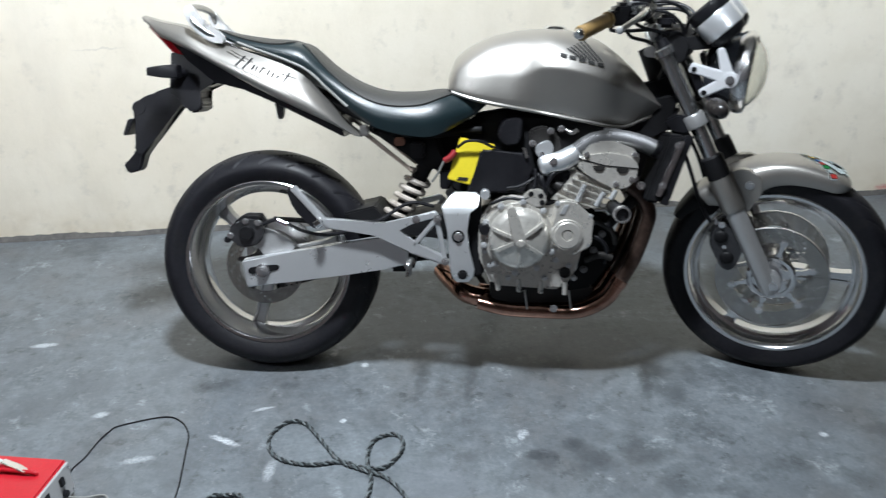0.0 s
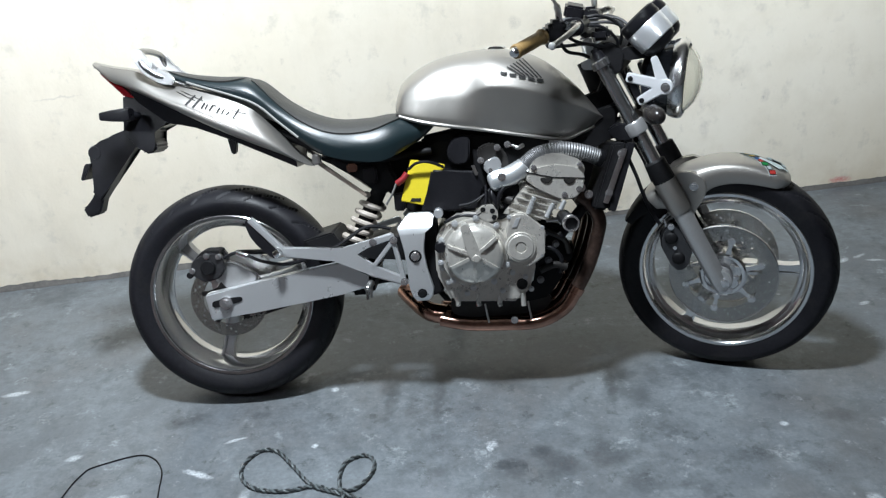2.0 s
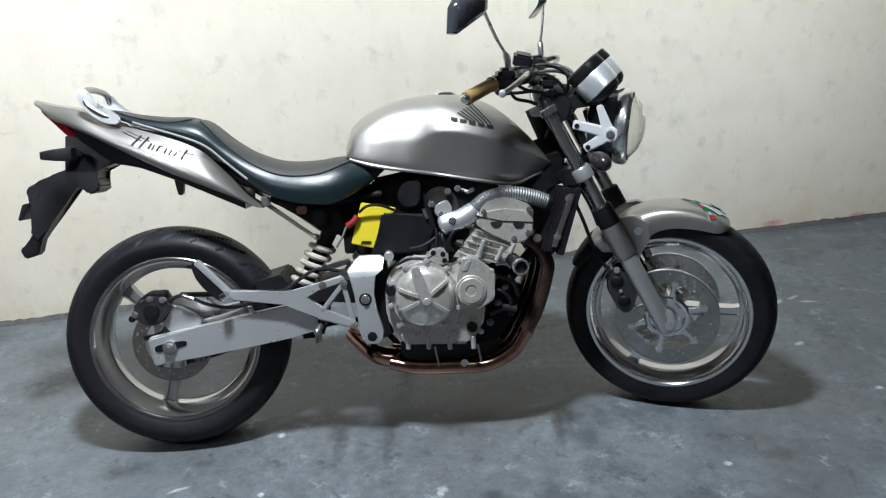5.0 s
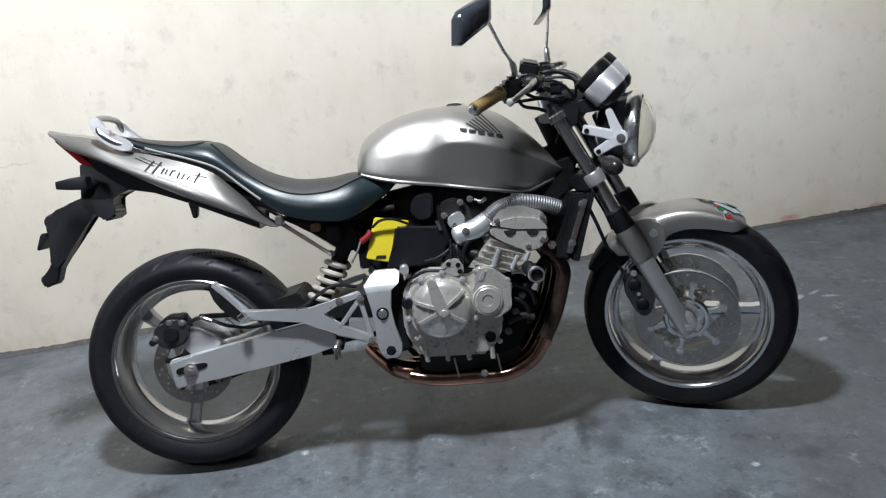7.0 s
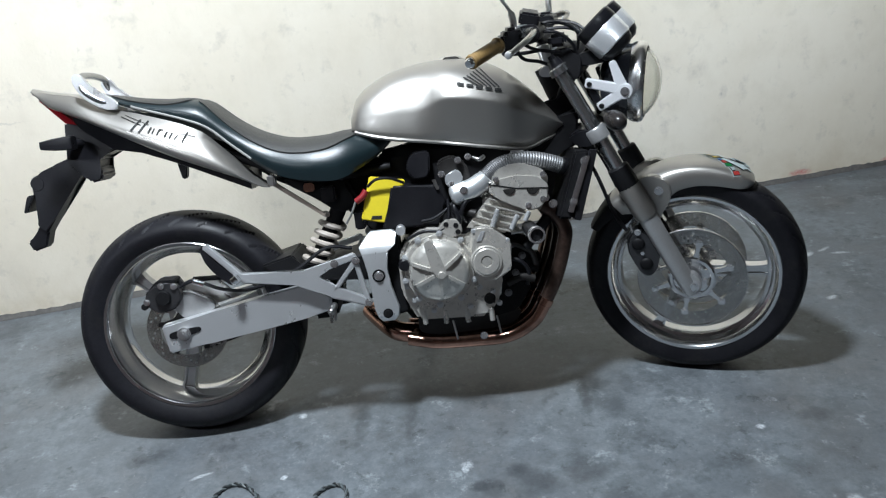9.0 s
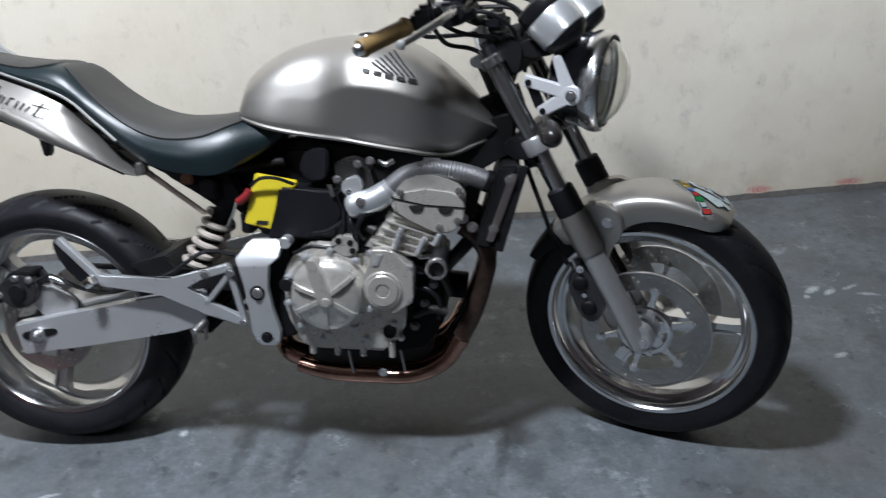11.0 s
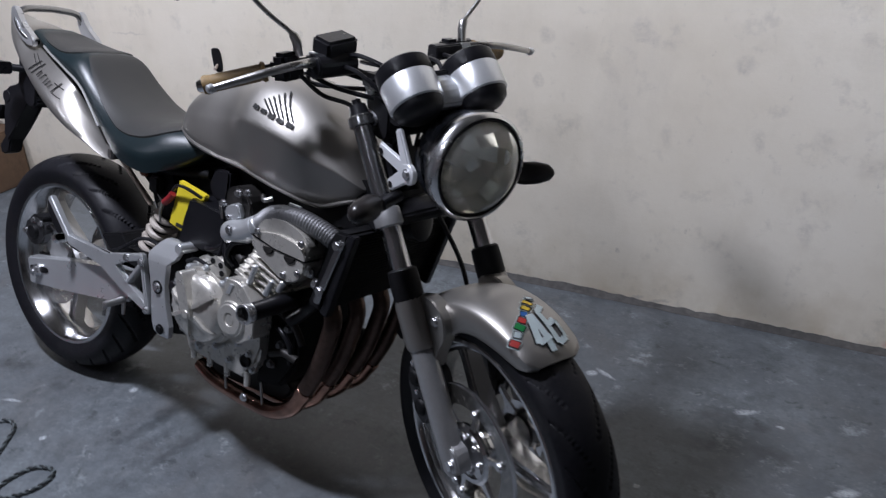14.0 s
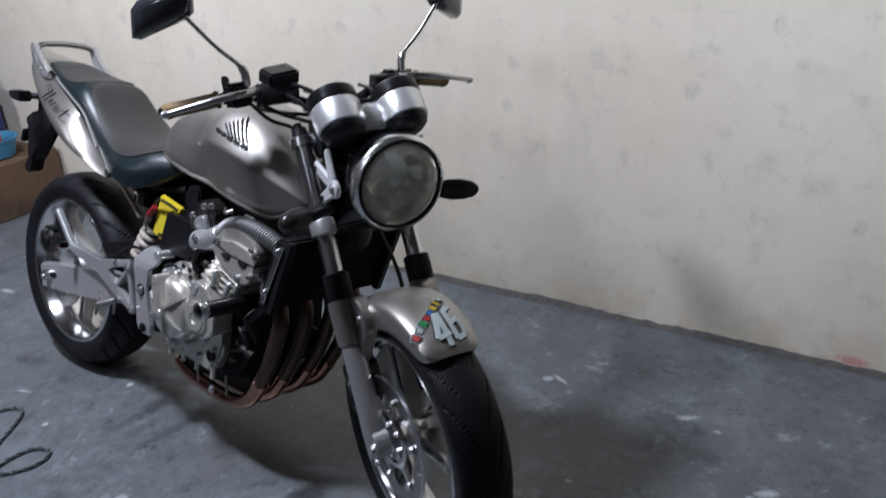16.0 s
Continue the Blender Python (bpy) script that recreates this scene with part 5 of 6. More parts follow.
def exhaust():
    x = None
    for y in (-0.125, -0.045, 0.045, 0.125):
        low = tube([(1.014, y * 0.945, 0.276), (0.978, y * 0.92, 0.226), (0.905, y * 0.85, 0.190), (0.80, y * 0.80, 0.188), (0.70, y * 0.72, 0.192), (0.625, y * 0.60, 0.206)], 0.0195, 14, 6)
        if x is None:
            x = part("exhaust", low, M["copper"], bike, "heat-stained copper-coloured exhaust headers")
        else:
            part("header_pipe", low, M["copper"], x)
        part("header_bend", tube([(1.030, y * 0.95, 0.550), (1.062, y * 0.97, 0.525), (1.086, y, 0.480), (1.078, y, 0.430), (1.052, y * 0.98, 0.350), (1.012, y * 0.943, 0.273)], 0.0197, 14, 6), M["pipe_brown"], x, "dark brown upper pipe")
        part("joint_ring", rod((1.022, y * 0.949, 0.289), (1.010, y * 0.941, 0.270), 0.0215, seg=16, bevel=0.002), M["copper"], x)
    part("collector", tube([(0.64, -0.03, 0.208), (0.59, -0.01, 0.216), (0.55, 0.05, 0.232), (0.51, 0.12, 0.255)], lambda t: 0.030 - 0.004 * t, 16), M["copper"], x)
    for c in (0.762, 0.885):
        part("stay_rod", rod((c, -0.115, 0.20), (c - 0.008, -0.115, 0.255), 0.003), M["steel"], x)
    part("flange_bolt", bolt((0.835, -0.125, 0.205), 0.008, 0.008), M["zinc"], x)


exhaust()


def fork_x(z):
    return 1.312 - (z - 0.60) * math.tan(radians(26.7))


def front_end():
    for s in (-1, 1):
        y = s * 0.103
        f = part("fork_leg", tube_rings([(Vector((fork_x(z), y, z)), r) for z, r in ((0.275, 0.018), (0.285, 0.0235), (0.33, 0.0255), (0.50, 0.0262), (0.592, 0.0270), (0.600, 0.026))], 20), M["fork"], bike, "grey alloy fork slider", STEER)
        part("stanchion", rod((fork_x(0.595), y, 0.595), (fork_x(0.745), y, 0.745), 0.0205, seg=20), M["satin"], f, "", STEER)
        part("upper_tube", rod((fork_x(0.745), y, 0.745), (fork_x(0.935), y, 0.935), 0.0196, seg=20), M["fork_dark"], f, "", STEER)
        part("top_collar", tube_rings([(Vector((fork_x(z), y, z)), r) for z, r in ((0.912, 0.0225), (0.914, 0.0265), (0.930, 0.0265), (0.933, 0.023))], 24), M["fork_dark"], f, "", STEER)
        part("fork_cap", joined(rod((fork_x(0.93), y, 0.93), (fork_x(0.952), y, 0.952), 0.021, 0.017, seg=20), rod((fork_x(0.95), y, 0.95), (fork_x(0.962), y, 0.962), 0.010, seg=6)), M["black"], f, "", STEER)
        part("dust_guard", tube_rings([(Vector((fork_x(z), y, z)), r) for z, r in ((0.585, 0.030), (0.60, 0.031), (0.630, 0.031), (0.648, 0.030), (0.652, 0.024))], 18), M["black_matt"], f, "", STEER)
        part("axle_clamp", slab(rounded([(1.395, 0.345), (1.44, 0.335), (1.456, 0.295), (1.432, 0.272), (1.405, 0.280), (1.390, 0.31)]), s * 0.083, s * 0.118, 0.006), M["fork"], f, "", LOW)
        part("axle_bolt", bolt((1.428, s * 0.118, 0.300), 0.012, 0.008, (0, s, 0)), M["zinc"], f, "", LOW)
        part("pinch_bolt", bolt((1.445, s * 0.118, 0.278), 0.006, 0.006, (0, s, 0)), M["zinc"], f, "", LOW)
        c = part("front_caliper", slab(rounded([(1.262, 0.385), (1.258, 0.430), (1.280, 0.465), (1.325, 0.455), (1.345, 0.395), (1.330, 0.335), (1.30, 0.320)]), s * 0.078, s * 0.106, 0.008), M["caliper"], bike, "gunmetal front brake caliper", LOW)
        part("inner_half", slab(rounded([(1.264, 0.388), (1.260, 0.432), (1.282, 0.462), (1.322, 0.452), (1.342, 0.394), (1.328, 0.338), (1.302, 0.324)]), s * 0.046, s * 0.068, 0.006), M["caliper"], c, "", LOW)
        part("bridge", slab(rounded([(1.256, 0.392), (1.253, 0.430), (1.276, 0.466), (1.292, 0.456), (1.276, 0.424), (1.284, 0.388), (1.312, 0.338), (1.300, 0.322)], 3, 0.008), s * 0.048, s * 0.098, 0.004), M["black_matt"], c, "", LOW)
        part("pad_pin", rod((1.296, s * 0.104, 0.398), (1.296, s * 0.112, 0.398), 0.006, seg=6), M["zinc"], c, "", LOW)
        part("bleed_nipple", rod((1.272, s * 0.092, 0.452), (1.264, s * 0.092, 0.478), 0.0045, 0.003, 10), M["zinc"], c, "", LOW)
        for x, z in ((1.338, 0.455), (1.350, 0.395), (1.285, 0.460)):
            part("bolt", bolt((x, s * 0.105, z), 0.007, 0.008, (0, s, 0)), M["zinc"], c, "", LOW)
        for x, z in ((1.285, 0.425), (1.305, 0.365)):
            part("piston_boss", lathe([(0, s * 0.114), (0.013, s * 0.114), (0.018, s * 0.110), (0.020, s * 0.100)], (x, 0, z), 22), M["black_matt"], c, "", LOW)
        part("mount_lug", slab(rounded([(1.325, 0.470), (1.352, 0.462), (1.362, 0.405), (1.345, 0.385), (1.330, 0.400)]), s * 0.062, s * 0.098, 0.004), M["engine_dark"], c, "", LOW)
        part("brake_hose", tube([(1.30, s * 0.09, 0.46), (1.265, s * 0.085, 0.52), (1.235, s * 0.08, 0.60), (1.20, s * 0.06, 0.68), (1.18, s * 0.03, 0.76)], 0.0055, 8), M["black"], c, "", STEER)
        part("clamp_lower", tube_rings([(Vector((fork_x(z), y, z)), r) for z, r in ((0.728, 0.024), (0.731, 0.0290), (0.758, 0.0290), (0.762, 0.026))], 24), M["fork"], f, "", STEER)
    t = part("lower_clamp", slab(rounded([(1.16, 0.745), (1.20, 0.765), (1.25, 0.745), (1.235, 0.715), (1.18, 0.715)]), -0.12, 0.12, 0.006), M["black"], bike, "black lower fork clamp", STEER)
    u = part("top_clamp", slab(rounded([(1.090, 0.925), (1.135, 0.945), (1.170, 0.930), (1.160, 0.910), (1.10, 0.905)]), -0.10, 0.10, 0.006), M["alloy"], bike, "silver top fork clamp", STEER)
    part("steering_head", rod((1.155, 0, 0.76), (1.090, 0, 0.92), 0.030), M["black_matt"], bike, "", STEER)
    for s in (-1, 1):
        part("bar_riser", rod((1.110, s * 0.045, 0.935), (1.098, s * 0.045, 0.985), 0.018, bevel=0.003), M["alloy"], u, "", STEER)


front_end()


def fender():
    crest = [(58, 0.316), (60, 0.321), (64, 0.326), (75, 0.331), (90, 0.332), (105, 0.328), (120, 0.324), (135, 0.322), (155, 0.318), (158, 0.316)]
    edge = [(58, 0.305), (60, 0.297), (64, 0.288), (75, 0.280), (90, 0.272), (100, 0.258), (107, 0.228), (118, 0.215), (126, 0.245), (135, 0.275), (155, 0.300), (158, 0.302)]
    wide = [(58, 0.044), (59.5, 0.057), (64, 0.066), (90, 0.074), (110, 0.080), (125, 0.076), (158, 0.066)]

    def ring(a, rear):
        rc, re, w = curve_at(crest, a), curve_at(edge, a), curve_at(wide, a)
        d = Vector((math.cos(radians(a)), 0, math.sin(radians(a))))
        o = Vector(FC)
        outer = []
        for k in range(-8, 9):
            u = k / 8
            y = w * math.copysign(min(1, abs(u) * 1.35) ** 0.8, u) if abs(u) < 0.74 else w * math.copysign(1, u)
            drop = 0.25 * (abs(u) / 0.74) ** 2.6 if abs(u) < 0.74 else 0.25 + 0.75 * (abs(u) - 0.74) / 0.26
            outer.append(o + d * (rc + (re - rc) * drop) + Vector((0, y, 0)))
        inner = [p - d * 0.004 + Vector((0, -math.copysign(0.003, p.y) if abs(p.y) > w * 0.9 else 0, 0)) for p in outer[::-1]]
        return outer + inner

    f = part("front_fender", skin([ring(58 + 75 * k / 40, 0) for k in range(41)]), M["paint"], bike, "metallic silver-brown front fender", LOW, 60)
    part("rear_flap", skin([ring(133.5 + 17 * k / 12, 1) for k in range(13)]), M["black_matt"], f, "black rear fender flap", LOW, 60)
    for s in (-1, 1):
        part("bolt", bolt((1.345, s * 0.095, 0.575), 0.009, 0.006, (0, s, 0)), M["zinc"], f, "", LOW)
        part("fork_shroud", tube_rings([(Vector((fork_x(z), s * 0.103, z)), r) for z, r in ((0.505, 0.029), (0.512, 0.0315), (0.54, 0.0325), (0.585, 0.0325), (0.598, 0.030))], 22), M["paint"], f, "", STEER)
        part("side_web", slab(rounded([(1.262, 0.600), (1.330, 0.622), (1.372, 0.596), (1.380, 0.555), (1.352, 0.510), (1.338, 0.462), (1.318, 0.470), (1.296, 0.530)], 3, 0.016), s * 0.068, s * 0.096, 0.010), M["paint"], f, "", LOW)


    def on(a, y, lift=0.002):
        rc, re, w = curve_at(crest, a), curve_at(edge, a), curve_at(wide, a)
        u = min(0.74, (abs(y) / w) ** 1.25 / 1.35)
        drop = 0.25 * (u / 0.74) ** 2.6
        d = Vector((math.cos(radians(a)), 0, math.sin(radians(a))))
        n = (d + Vector((0, 0.9 * y / w, 0))).normalized()
        return Vector(FC) + d * (rc + (re - rc) * drop + lift) + Vector((0, y, 0)), n

    def patch(name, a0, a1, y0, y1, material, lift, nx=6, label=""):
        bm = bmesh.new()
        g = [[bm.verts.new(on(a0 + (a1 - a0) * i / nx, y0 + (y1 - y0) * j / nx, lift)[0]) for j in range(nx + 1)] for i in range(nx + 1)]
        for i in range(nx):
            for j in range(nx):
                bm.faces.new((g[i][j], g[i + 1][j], g[i + 1][j + 1], g[i][j + 1]))
        return part(name, bm, material, f, label, LOW)

    def stroke(name, pts, width, material, lift=0.004):
        return part(name, strip([on(a, y, lift) for a, y in pts], width), material, f, "", LOW)

    line = lambda *p: [(p[0][0] + (p[1][0] - p[0][0]) * k / 4, p[0][1] + (p[1][1] - p[0][1]) * k / 4) for k in range(5)]
    place = lambda u, v: (59.6 + (20 * u + 84 * v) / 5.6, -0.024 + 0.060 * u + 0.004 * v)
    four = (((0.30, 0.98), (0.0, 0.34)), ((0.0, 0.34), (0.52, 0.30)), ((0.36, 0.98), (0.36, 0.0)))
    six = (((0.95, 0.98), (0.66, 0.90)), ((0.66, 0.92), (0.66, 0.05)), ((0.66, 0.05), (1.0, 0.05)), ((1.0, 0.05), (1.0, 0.5)), ((1.0, 0.52), (0.66, 0.52)))
    for digit in (four, six):
        for seg in digit:
            stroke("number_edge", line(place(*seg[0]), place(*seg[1])), 0.0160, M["ink"], 0.0020)
        for seg in digit:
            stroke("number_film", line(place(*seg[0]), place(*seg[1])), 0.0125, M["sticker_white"], 0.0046)
    cols = ["sticker_red", "sticker_white", "sticker_green", "sticker_red", "sticker_blue", "sticker_yellow", "sticker_yellow", "sticker_white"]
    for k, c in enumerate(cols):
        t = k / 7
        a, y = 68.2 + 14.5 * t, -0.062 + 0.096 * t
        tilt = (0.3, -0.2, 0.4, 0.0, -0.4, 0.2, 0.5, -0.2)[k]
        for name, half, wide_, m, lift in (("letter_edge", 0.0105, 0.0175, "sticker_white", 0.0016), ("letter_line", 0.0090, 0.0150, "ink", 0.0026), ("letter_film", 0.0070, 0.0112, c, 0.0036)):
            da, dy = 135 * half + tilt, -0.62 * half
            stroke(name, line((a - da, y - dy), (a + da, y + dy)), wide_, M[m], lift)


fender()


def headlight():
    k = 1.045
    c = Vector((1.312, 0, 0.842))
    ax = Vector((1, 0, -0.10)).normalized()
    h = part("headlight", lathe([(r * k, y * k) for r, y in [(0.0, -0.088), (0.056, -0.085), (0.080, -0.072), (0.093, -0.046), (0.098, -0.016), (0.099, 0.000)]], c, 56, axis=ax), M["gloss_black"], bike, "round chrome-ringed headlight", HEAD)
    part("ring", lathe([(r * k, y * k) for r, y in [(0.096, -0.008), (0.101, -0.006), (0.105, 0.004), (0.106, 0.018), (0.103, 0.027), (0.097, 0.031), (0.093, 0.028), (0.092, 0.010)]], c, 64, True, ax), M["satin"], h, "chrome headlight ring", HEAD)
    part("lens", lathe([(r * k, y * k) for r, y in [(0.0, 0.072), (0.03, 0.069), (0.06, 0.057), (0.082, 0.039), (0.091, 0.024), (0.091, 0.020), (0.082, 0.034), (0.06, 0.052), (0.03, 0.064), (0.0, 0.067)]], c, 56, axis=ax), M["glass"], h, "clear domed headlight glass", HEAD)
    part("lens_seal", lathe([(r * k, y * k) for r, y in [(0.0935, 0.030), (0.0920, 0.0325), (0.0902, 0.031), (0.0910, 0.024)]], c, 56, True, ax), M["black_matt"], h, "", HEAD)
    part("reflector", lathe([(r * k, y * k) for r, y in [(0.018, -0.050), (0.05, -0.040), (0.075, -0.015), (0.088, 0.014), (0.092, 0.018), (0.092, 0.014), (0.07, -0.030), (0.018, -0.055)]], c, 14, True, ax), M["reflector"], h, "faceted bright reflector bowl", HEAD, 10)
    part("bulb_shield", joined(lathe([(r * k, y * k) for r, y in [(0, 0.004), (0.014, 0.002), (0.018, -0.010), (0.018, -0.05)]], c, 24, axis=ax)), M["satin"], h, "bright bulb shield", HEAD)
    for s in (-1, 1):
        b = part("headlight_bracket", joined(bar((1.290, 0.838), (1.262, 0.924), 0.034, s * 0.108, s * 0.118, 0.003, 0.018), bar((1.292, 0.846), (1.190, 0.874), 0.030, s * 0.1082, s * 0.1178, 0.003, 0.026), bar((1.294, 0.846), (1.220, 0.804), 0.032, s * 0.1084, s * 0.1182, 0.003, 0.024), rod((1.291, s * 0.107, 0.843), (1.291, s * 0.1186, 0.843), 0.021, seg=28, bevel=0.002)), M["bracket"], bike, "silver cut-out headlight bracket", LAMP)
        for x, z in ((1.201, 0.869), (1.230, 0.809)):
            part("bolt_hole", rod((x, s * 0.1185, z), (x, s * 0.1195, z), 0.007, seg=14), M["black_matt"], b, "", LAMP)
        part("bolt", bolt((1.292, s * 0.118, 0.843), 0.009, 0.006, (0, s, 0)), M["zinc"], b, "", LAMP)
        part("bracket_stay", slab(rounded([(1.185, 0.880), (1.205, 0.880), (1.235, 0.80), (1.215, 0.80)], 3, 0.004), s * 0.095, s * 0.108, 0.003), M["black"], b, "", LAMP)
        i = part("front_indicator", rod((1.235, s * 0.10, 0.785), (1.262, s * 0.163, 0.785), 0.011, 0.015, 14, 0.002), M["black"], bike, "smoked front turn indicator", LAMP)
        q = Vector((1.274, s * 0.200, 0.786))
        part("lens", skin([[q + Vector((-0.020, s * -0.040, 0)) * (1 - 2 * t) + Vector((0.025 * r * math.cos(a) * 0.9, 0.009 * r * math.cos(a), 0.025 * r * math.sin(a))) for a in (2 * math.pi * k / 20 for k in range(20))] for t, r in ((0, 0.5), (0.06, 0.75), (0.3, 1.0), (0.6, 1.0), (0.85, 0.8), (0.96, 0.5), (1.0, 0.2))]), M["smoke"], i, "", LAMP)


headlight()


def gauges():
    ax = Vector((-0.66, 0, 0.75)).normalized()
    for s in (-1, 1):
        c = Vector((1.246, s * 0.075, 0.986))
        g = part("gauge", lathe([(0.0, -0.060), (0.032, -0.058), (0.046, -0.047), (0.051, -0.032), (0.051, -0.012)], c, 40, axis=ax), M["black"], bike, "round instrument in a silver-banded pod", LAMP)
        part("band", lathe([(0.050, -0.034), (0.0540, -0.031), (0.0555, 0.018), (0.053, 0.022), (0.050, 0.022)], c, 40, axis=ax), M["alloy"], g, "silver pod band", LAMP)
        part("hood", lathe([(0.053, 0.020), (0.0558, 0.024), (0.054, 0.050), (0.049, 0.054), (0.046, 0.048)], c, 40, axis=ax), M["black"], g, "", LAMP)
        part("dial", lathe([(0.0, 0.040), (0.044, 0.040), (0.045, 0.046)], c, 36, axis=ax), M["sticker_white"], g, "pale dial face", LAMP)
    m = part("warning_panel", slab(rounded([(1.195, 0.965), (1.225, 1.010), (1.262, 0.988), (1.275, 0.955), (1.24, 0.935)]), -0.030, 0.030, 0.008), M["alloy"], bike, "silver warning lamp panel between the gauges", LAMP)
    part("top", slab(rounded([(1.196, 0.968), (1.218, 1.016), (1.232, 1.012), (1.206, 0.965)]), -0.028, 0.028, 0.004), M["black"], m, "", LAMP)
    part("gauge_stay", slab(rounded([(1.16, 0.945), (1.25, 0.955), (1.26, 0.92), (1.17, 0.91)]), -0.085, 0.085, 0.006), M["black_matt"], bike, "", LAMP)


gauges()


def controls():
    path = [(1.030, -0.245, 1.008), (1.075, -0.15, 1.022), (1.098, -0.09, 1.000), (1.102, -0.045, 0.985), (1.102, 0.045, 0.985), (1.098, 0.09, 1.000), (1.075, 0.15, 1.022), (1.030, 0.245, 1.008)]
    b = part("handlebar", tube(path, 0.011, 12), M["black_matt"], bike, "black tubular handlebar", BARS)
    for s in (-1, 1):
        p, q = Vector((1.036, s * 0.235, 1.008)), Vector((0.994, s * 0.338, 0.987))
        n = (q - p).normalized()
        g = part("grip", tube_rings([(p + n * d, r) for d, r in [(0, 0.019), (0.006, 0.021), (0.010, 0.017)] + [(0.012 + 0.004 * k, 0.0165 + 0.0012 * (k % 2)) for k in range(24)] + [(0.112, 0.019), (0.118, 0.017)]], 16), M["gum"], b, "tan rubber handlebar grip", BARS)
        part("bar_end", rod(q, q + n * 0.016, 0.014, 0.012, 16, 0.003), M["chrome"], b, "", BARS)
        part("switchgear", block((1.052, s * 0.200, 1.012), (0.046, 0.055, 0.044), 0.008, Matrix.Rotation(radians(-s * 26), 4, "Z")), M["black"], b, "", BARS)
        part("lever_clamp", block((1.078, s * 0.150, 1.024), (0.040, 0.030, 0.036), 0.006), M["alloy"] if s < 0 else M["black"], b, "", BARS)
        l = part("lever", tube([(1.098, s * 0.165, 1.026), (1.120, s * 0.205, 1.028), (1.120, s * 0.265, 1.020), (1.104, s * 0.325, 1.006), (1.092, s * 0.356, 0.998)], lambda t: 0.0092 - 0.003 * t, 10), M["steel"], b, "polished brake lever" if s < 0 else "polished clutch lever", BARS)
        part("ball_end", lathe([(0, -0.010), (0.007, -0.007), (0.0095, 0), (0.007, 0.007), (0, 0.010)], (1.091, s * 0.359, 0.997), 14), M["alloy"], l, "", BARS)
        shift = 0.030 if s > 0 else -0.010
        base = Vector((1.064 + 0.6 * max(shift, 0), s * 0.180, 1.035))
        o = Vector((1.012 + shift, s * 0.318, 1.205))
        u, v, w = Vector((-0.47, s * 0.88, -0.05)).normalized(), Vector((0.08, 0.05, 1)).normalized(), Vector((-0.88, -s * 0.47, 0.05)).normalized()
        head = o - u * 0.040 - v * 0.006 - w * 0.016
        m = part("mirror", tube([base, base + Vector((-0.002, s * 0.006, 0.040)), base.lerp(head, 0.5) + Vector((0, -s * 0.004, 0.006)), head], lambda t: 0.0092 if t < 0.34 else 0.0046, 10), M["steel"], bike, "black-backed handlebar mirror", BARS)
        shape = [(-0.068, -0.012), (-0.052, -0.026), (0.052, -0.064), (0.070, -0.058), (0.068, 0.006), (0.052, 0.026), (-0.046, 0.054), (-0.068, 0.046)]
        shape = [(x * 0.93, z * 0.93) for x, z in shape]
        rings = [[o + u * x * k + v * z * k - w * d for x, z in shape] for d, k in ((0.030, 0.45), (0.026, 0.75), (0.014, 0.96), (0.0, 1.0), (-0.004, 0.99))]
        part("shell", skin(rings), M["gloss_black"], m, "", BARS)
        part("glass", skin([[o + u * x * 0.94 + v * z * 0.94 + w * d for x, z in shape] for d in (0.0045, 0.006)]), M["mirror"], m, "", BARS)
    r = part("fluid_reservoir", block((1.090, -0.116, 1.054), (0.052, 0.074, 0.036), 0.006, Matrix.Rotation(radians(16), 4, "Y") @ Matrix.Rotation(radians(14), 4, "Z")), M["black"], bike, "black brake fluid reservoir", BARS)
    part("cap_screw", bolt((1.088, -0.095, 1.071), 0.004, 0.003, (0, 0, 1)), M["zinc"], r, "", BARS)
    for k, (y, dx) in enumerate(((-0.12, 0.02), (-0.06, 0.05), (0.07, 0.04), (0.12, 0.02))):
        part("control_cable", tube([(1.085, y, 1.015), (1.135 + dx, y * 0.9, 1.010), (1.175 + dx, y * 0.6, 0.960), (1.165, y * 0.45, 0.90), (1.13, y * 0.4, 0.82)], 0.0045, 8), M["black"], bike, "", BARS)
    for pts in ([(1.07, -0.17, 1.005), (1.10, -0.13, 0.975), (1.15, -0.08, 0.955), (1.19, -0.02, 0.93), (1.20, 0.03, 0.86)], [(1.06, -0.18, 1.00), (1.07, -0.14, 0.955), (1.11, -0.10, 0.935), (1.16, -0.09, 0.90), (1.17, -0.07, 0.83)], [(1.09, -0.10, 1.03), (1.15, -0.09, 1.035), (1.20, -0.05, 1.00), (1.19, -0.03, 0.93)], [(1.06, 0.18, 1.00), (1.12, 0.13, 0.97), (1.17, 0.08, 0.93), (1.16, 0.06, 0.85)]):
        part("control_cable", tube(pts, 0.0048, 8), M["black"], bike, "", BARS)
    part("cable_boot", slab(rounded([(1.125, 0.955), (1.175, 0.965), (1.215, 0.935), (1.205, 0.880), (1.160, 0.870), (1.135, 0.905)], 3, 0.01), -0.075, 0.075, 0.012), M["black_matt"], bike, "", BARS)
    part("master_cylinder", slab(rounded([(1.062, 1.000), (1.072, 1.040), (1.112, 1.042), (1.128, 1.022), (1.118, 0.996), (1.080, 0.990)], 3, 0.008), -0.165, -0.085, 0.008), M["black"], bike, "", BARS)
    part("ignition_barrel", rod((1.105, 0.0, 0.93), (1.092, 0.0, 0.975), 0.020, 0.018, 20, 0.003), M["black"], bike, "", BARS)
    part("cable_guide", block((1.150, -0.060, 0.985), (0.050, 0.050, 0.034), 0.010), M["black"], bike, "", BARS)
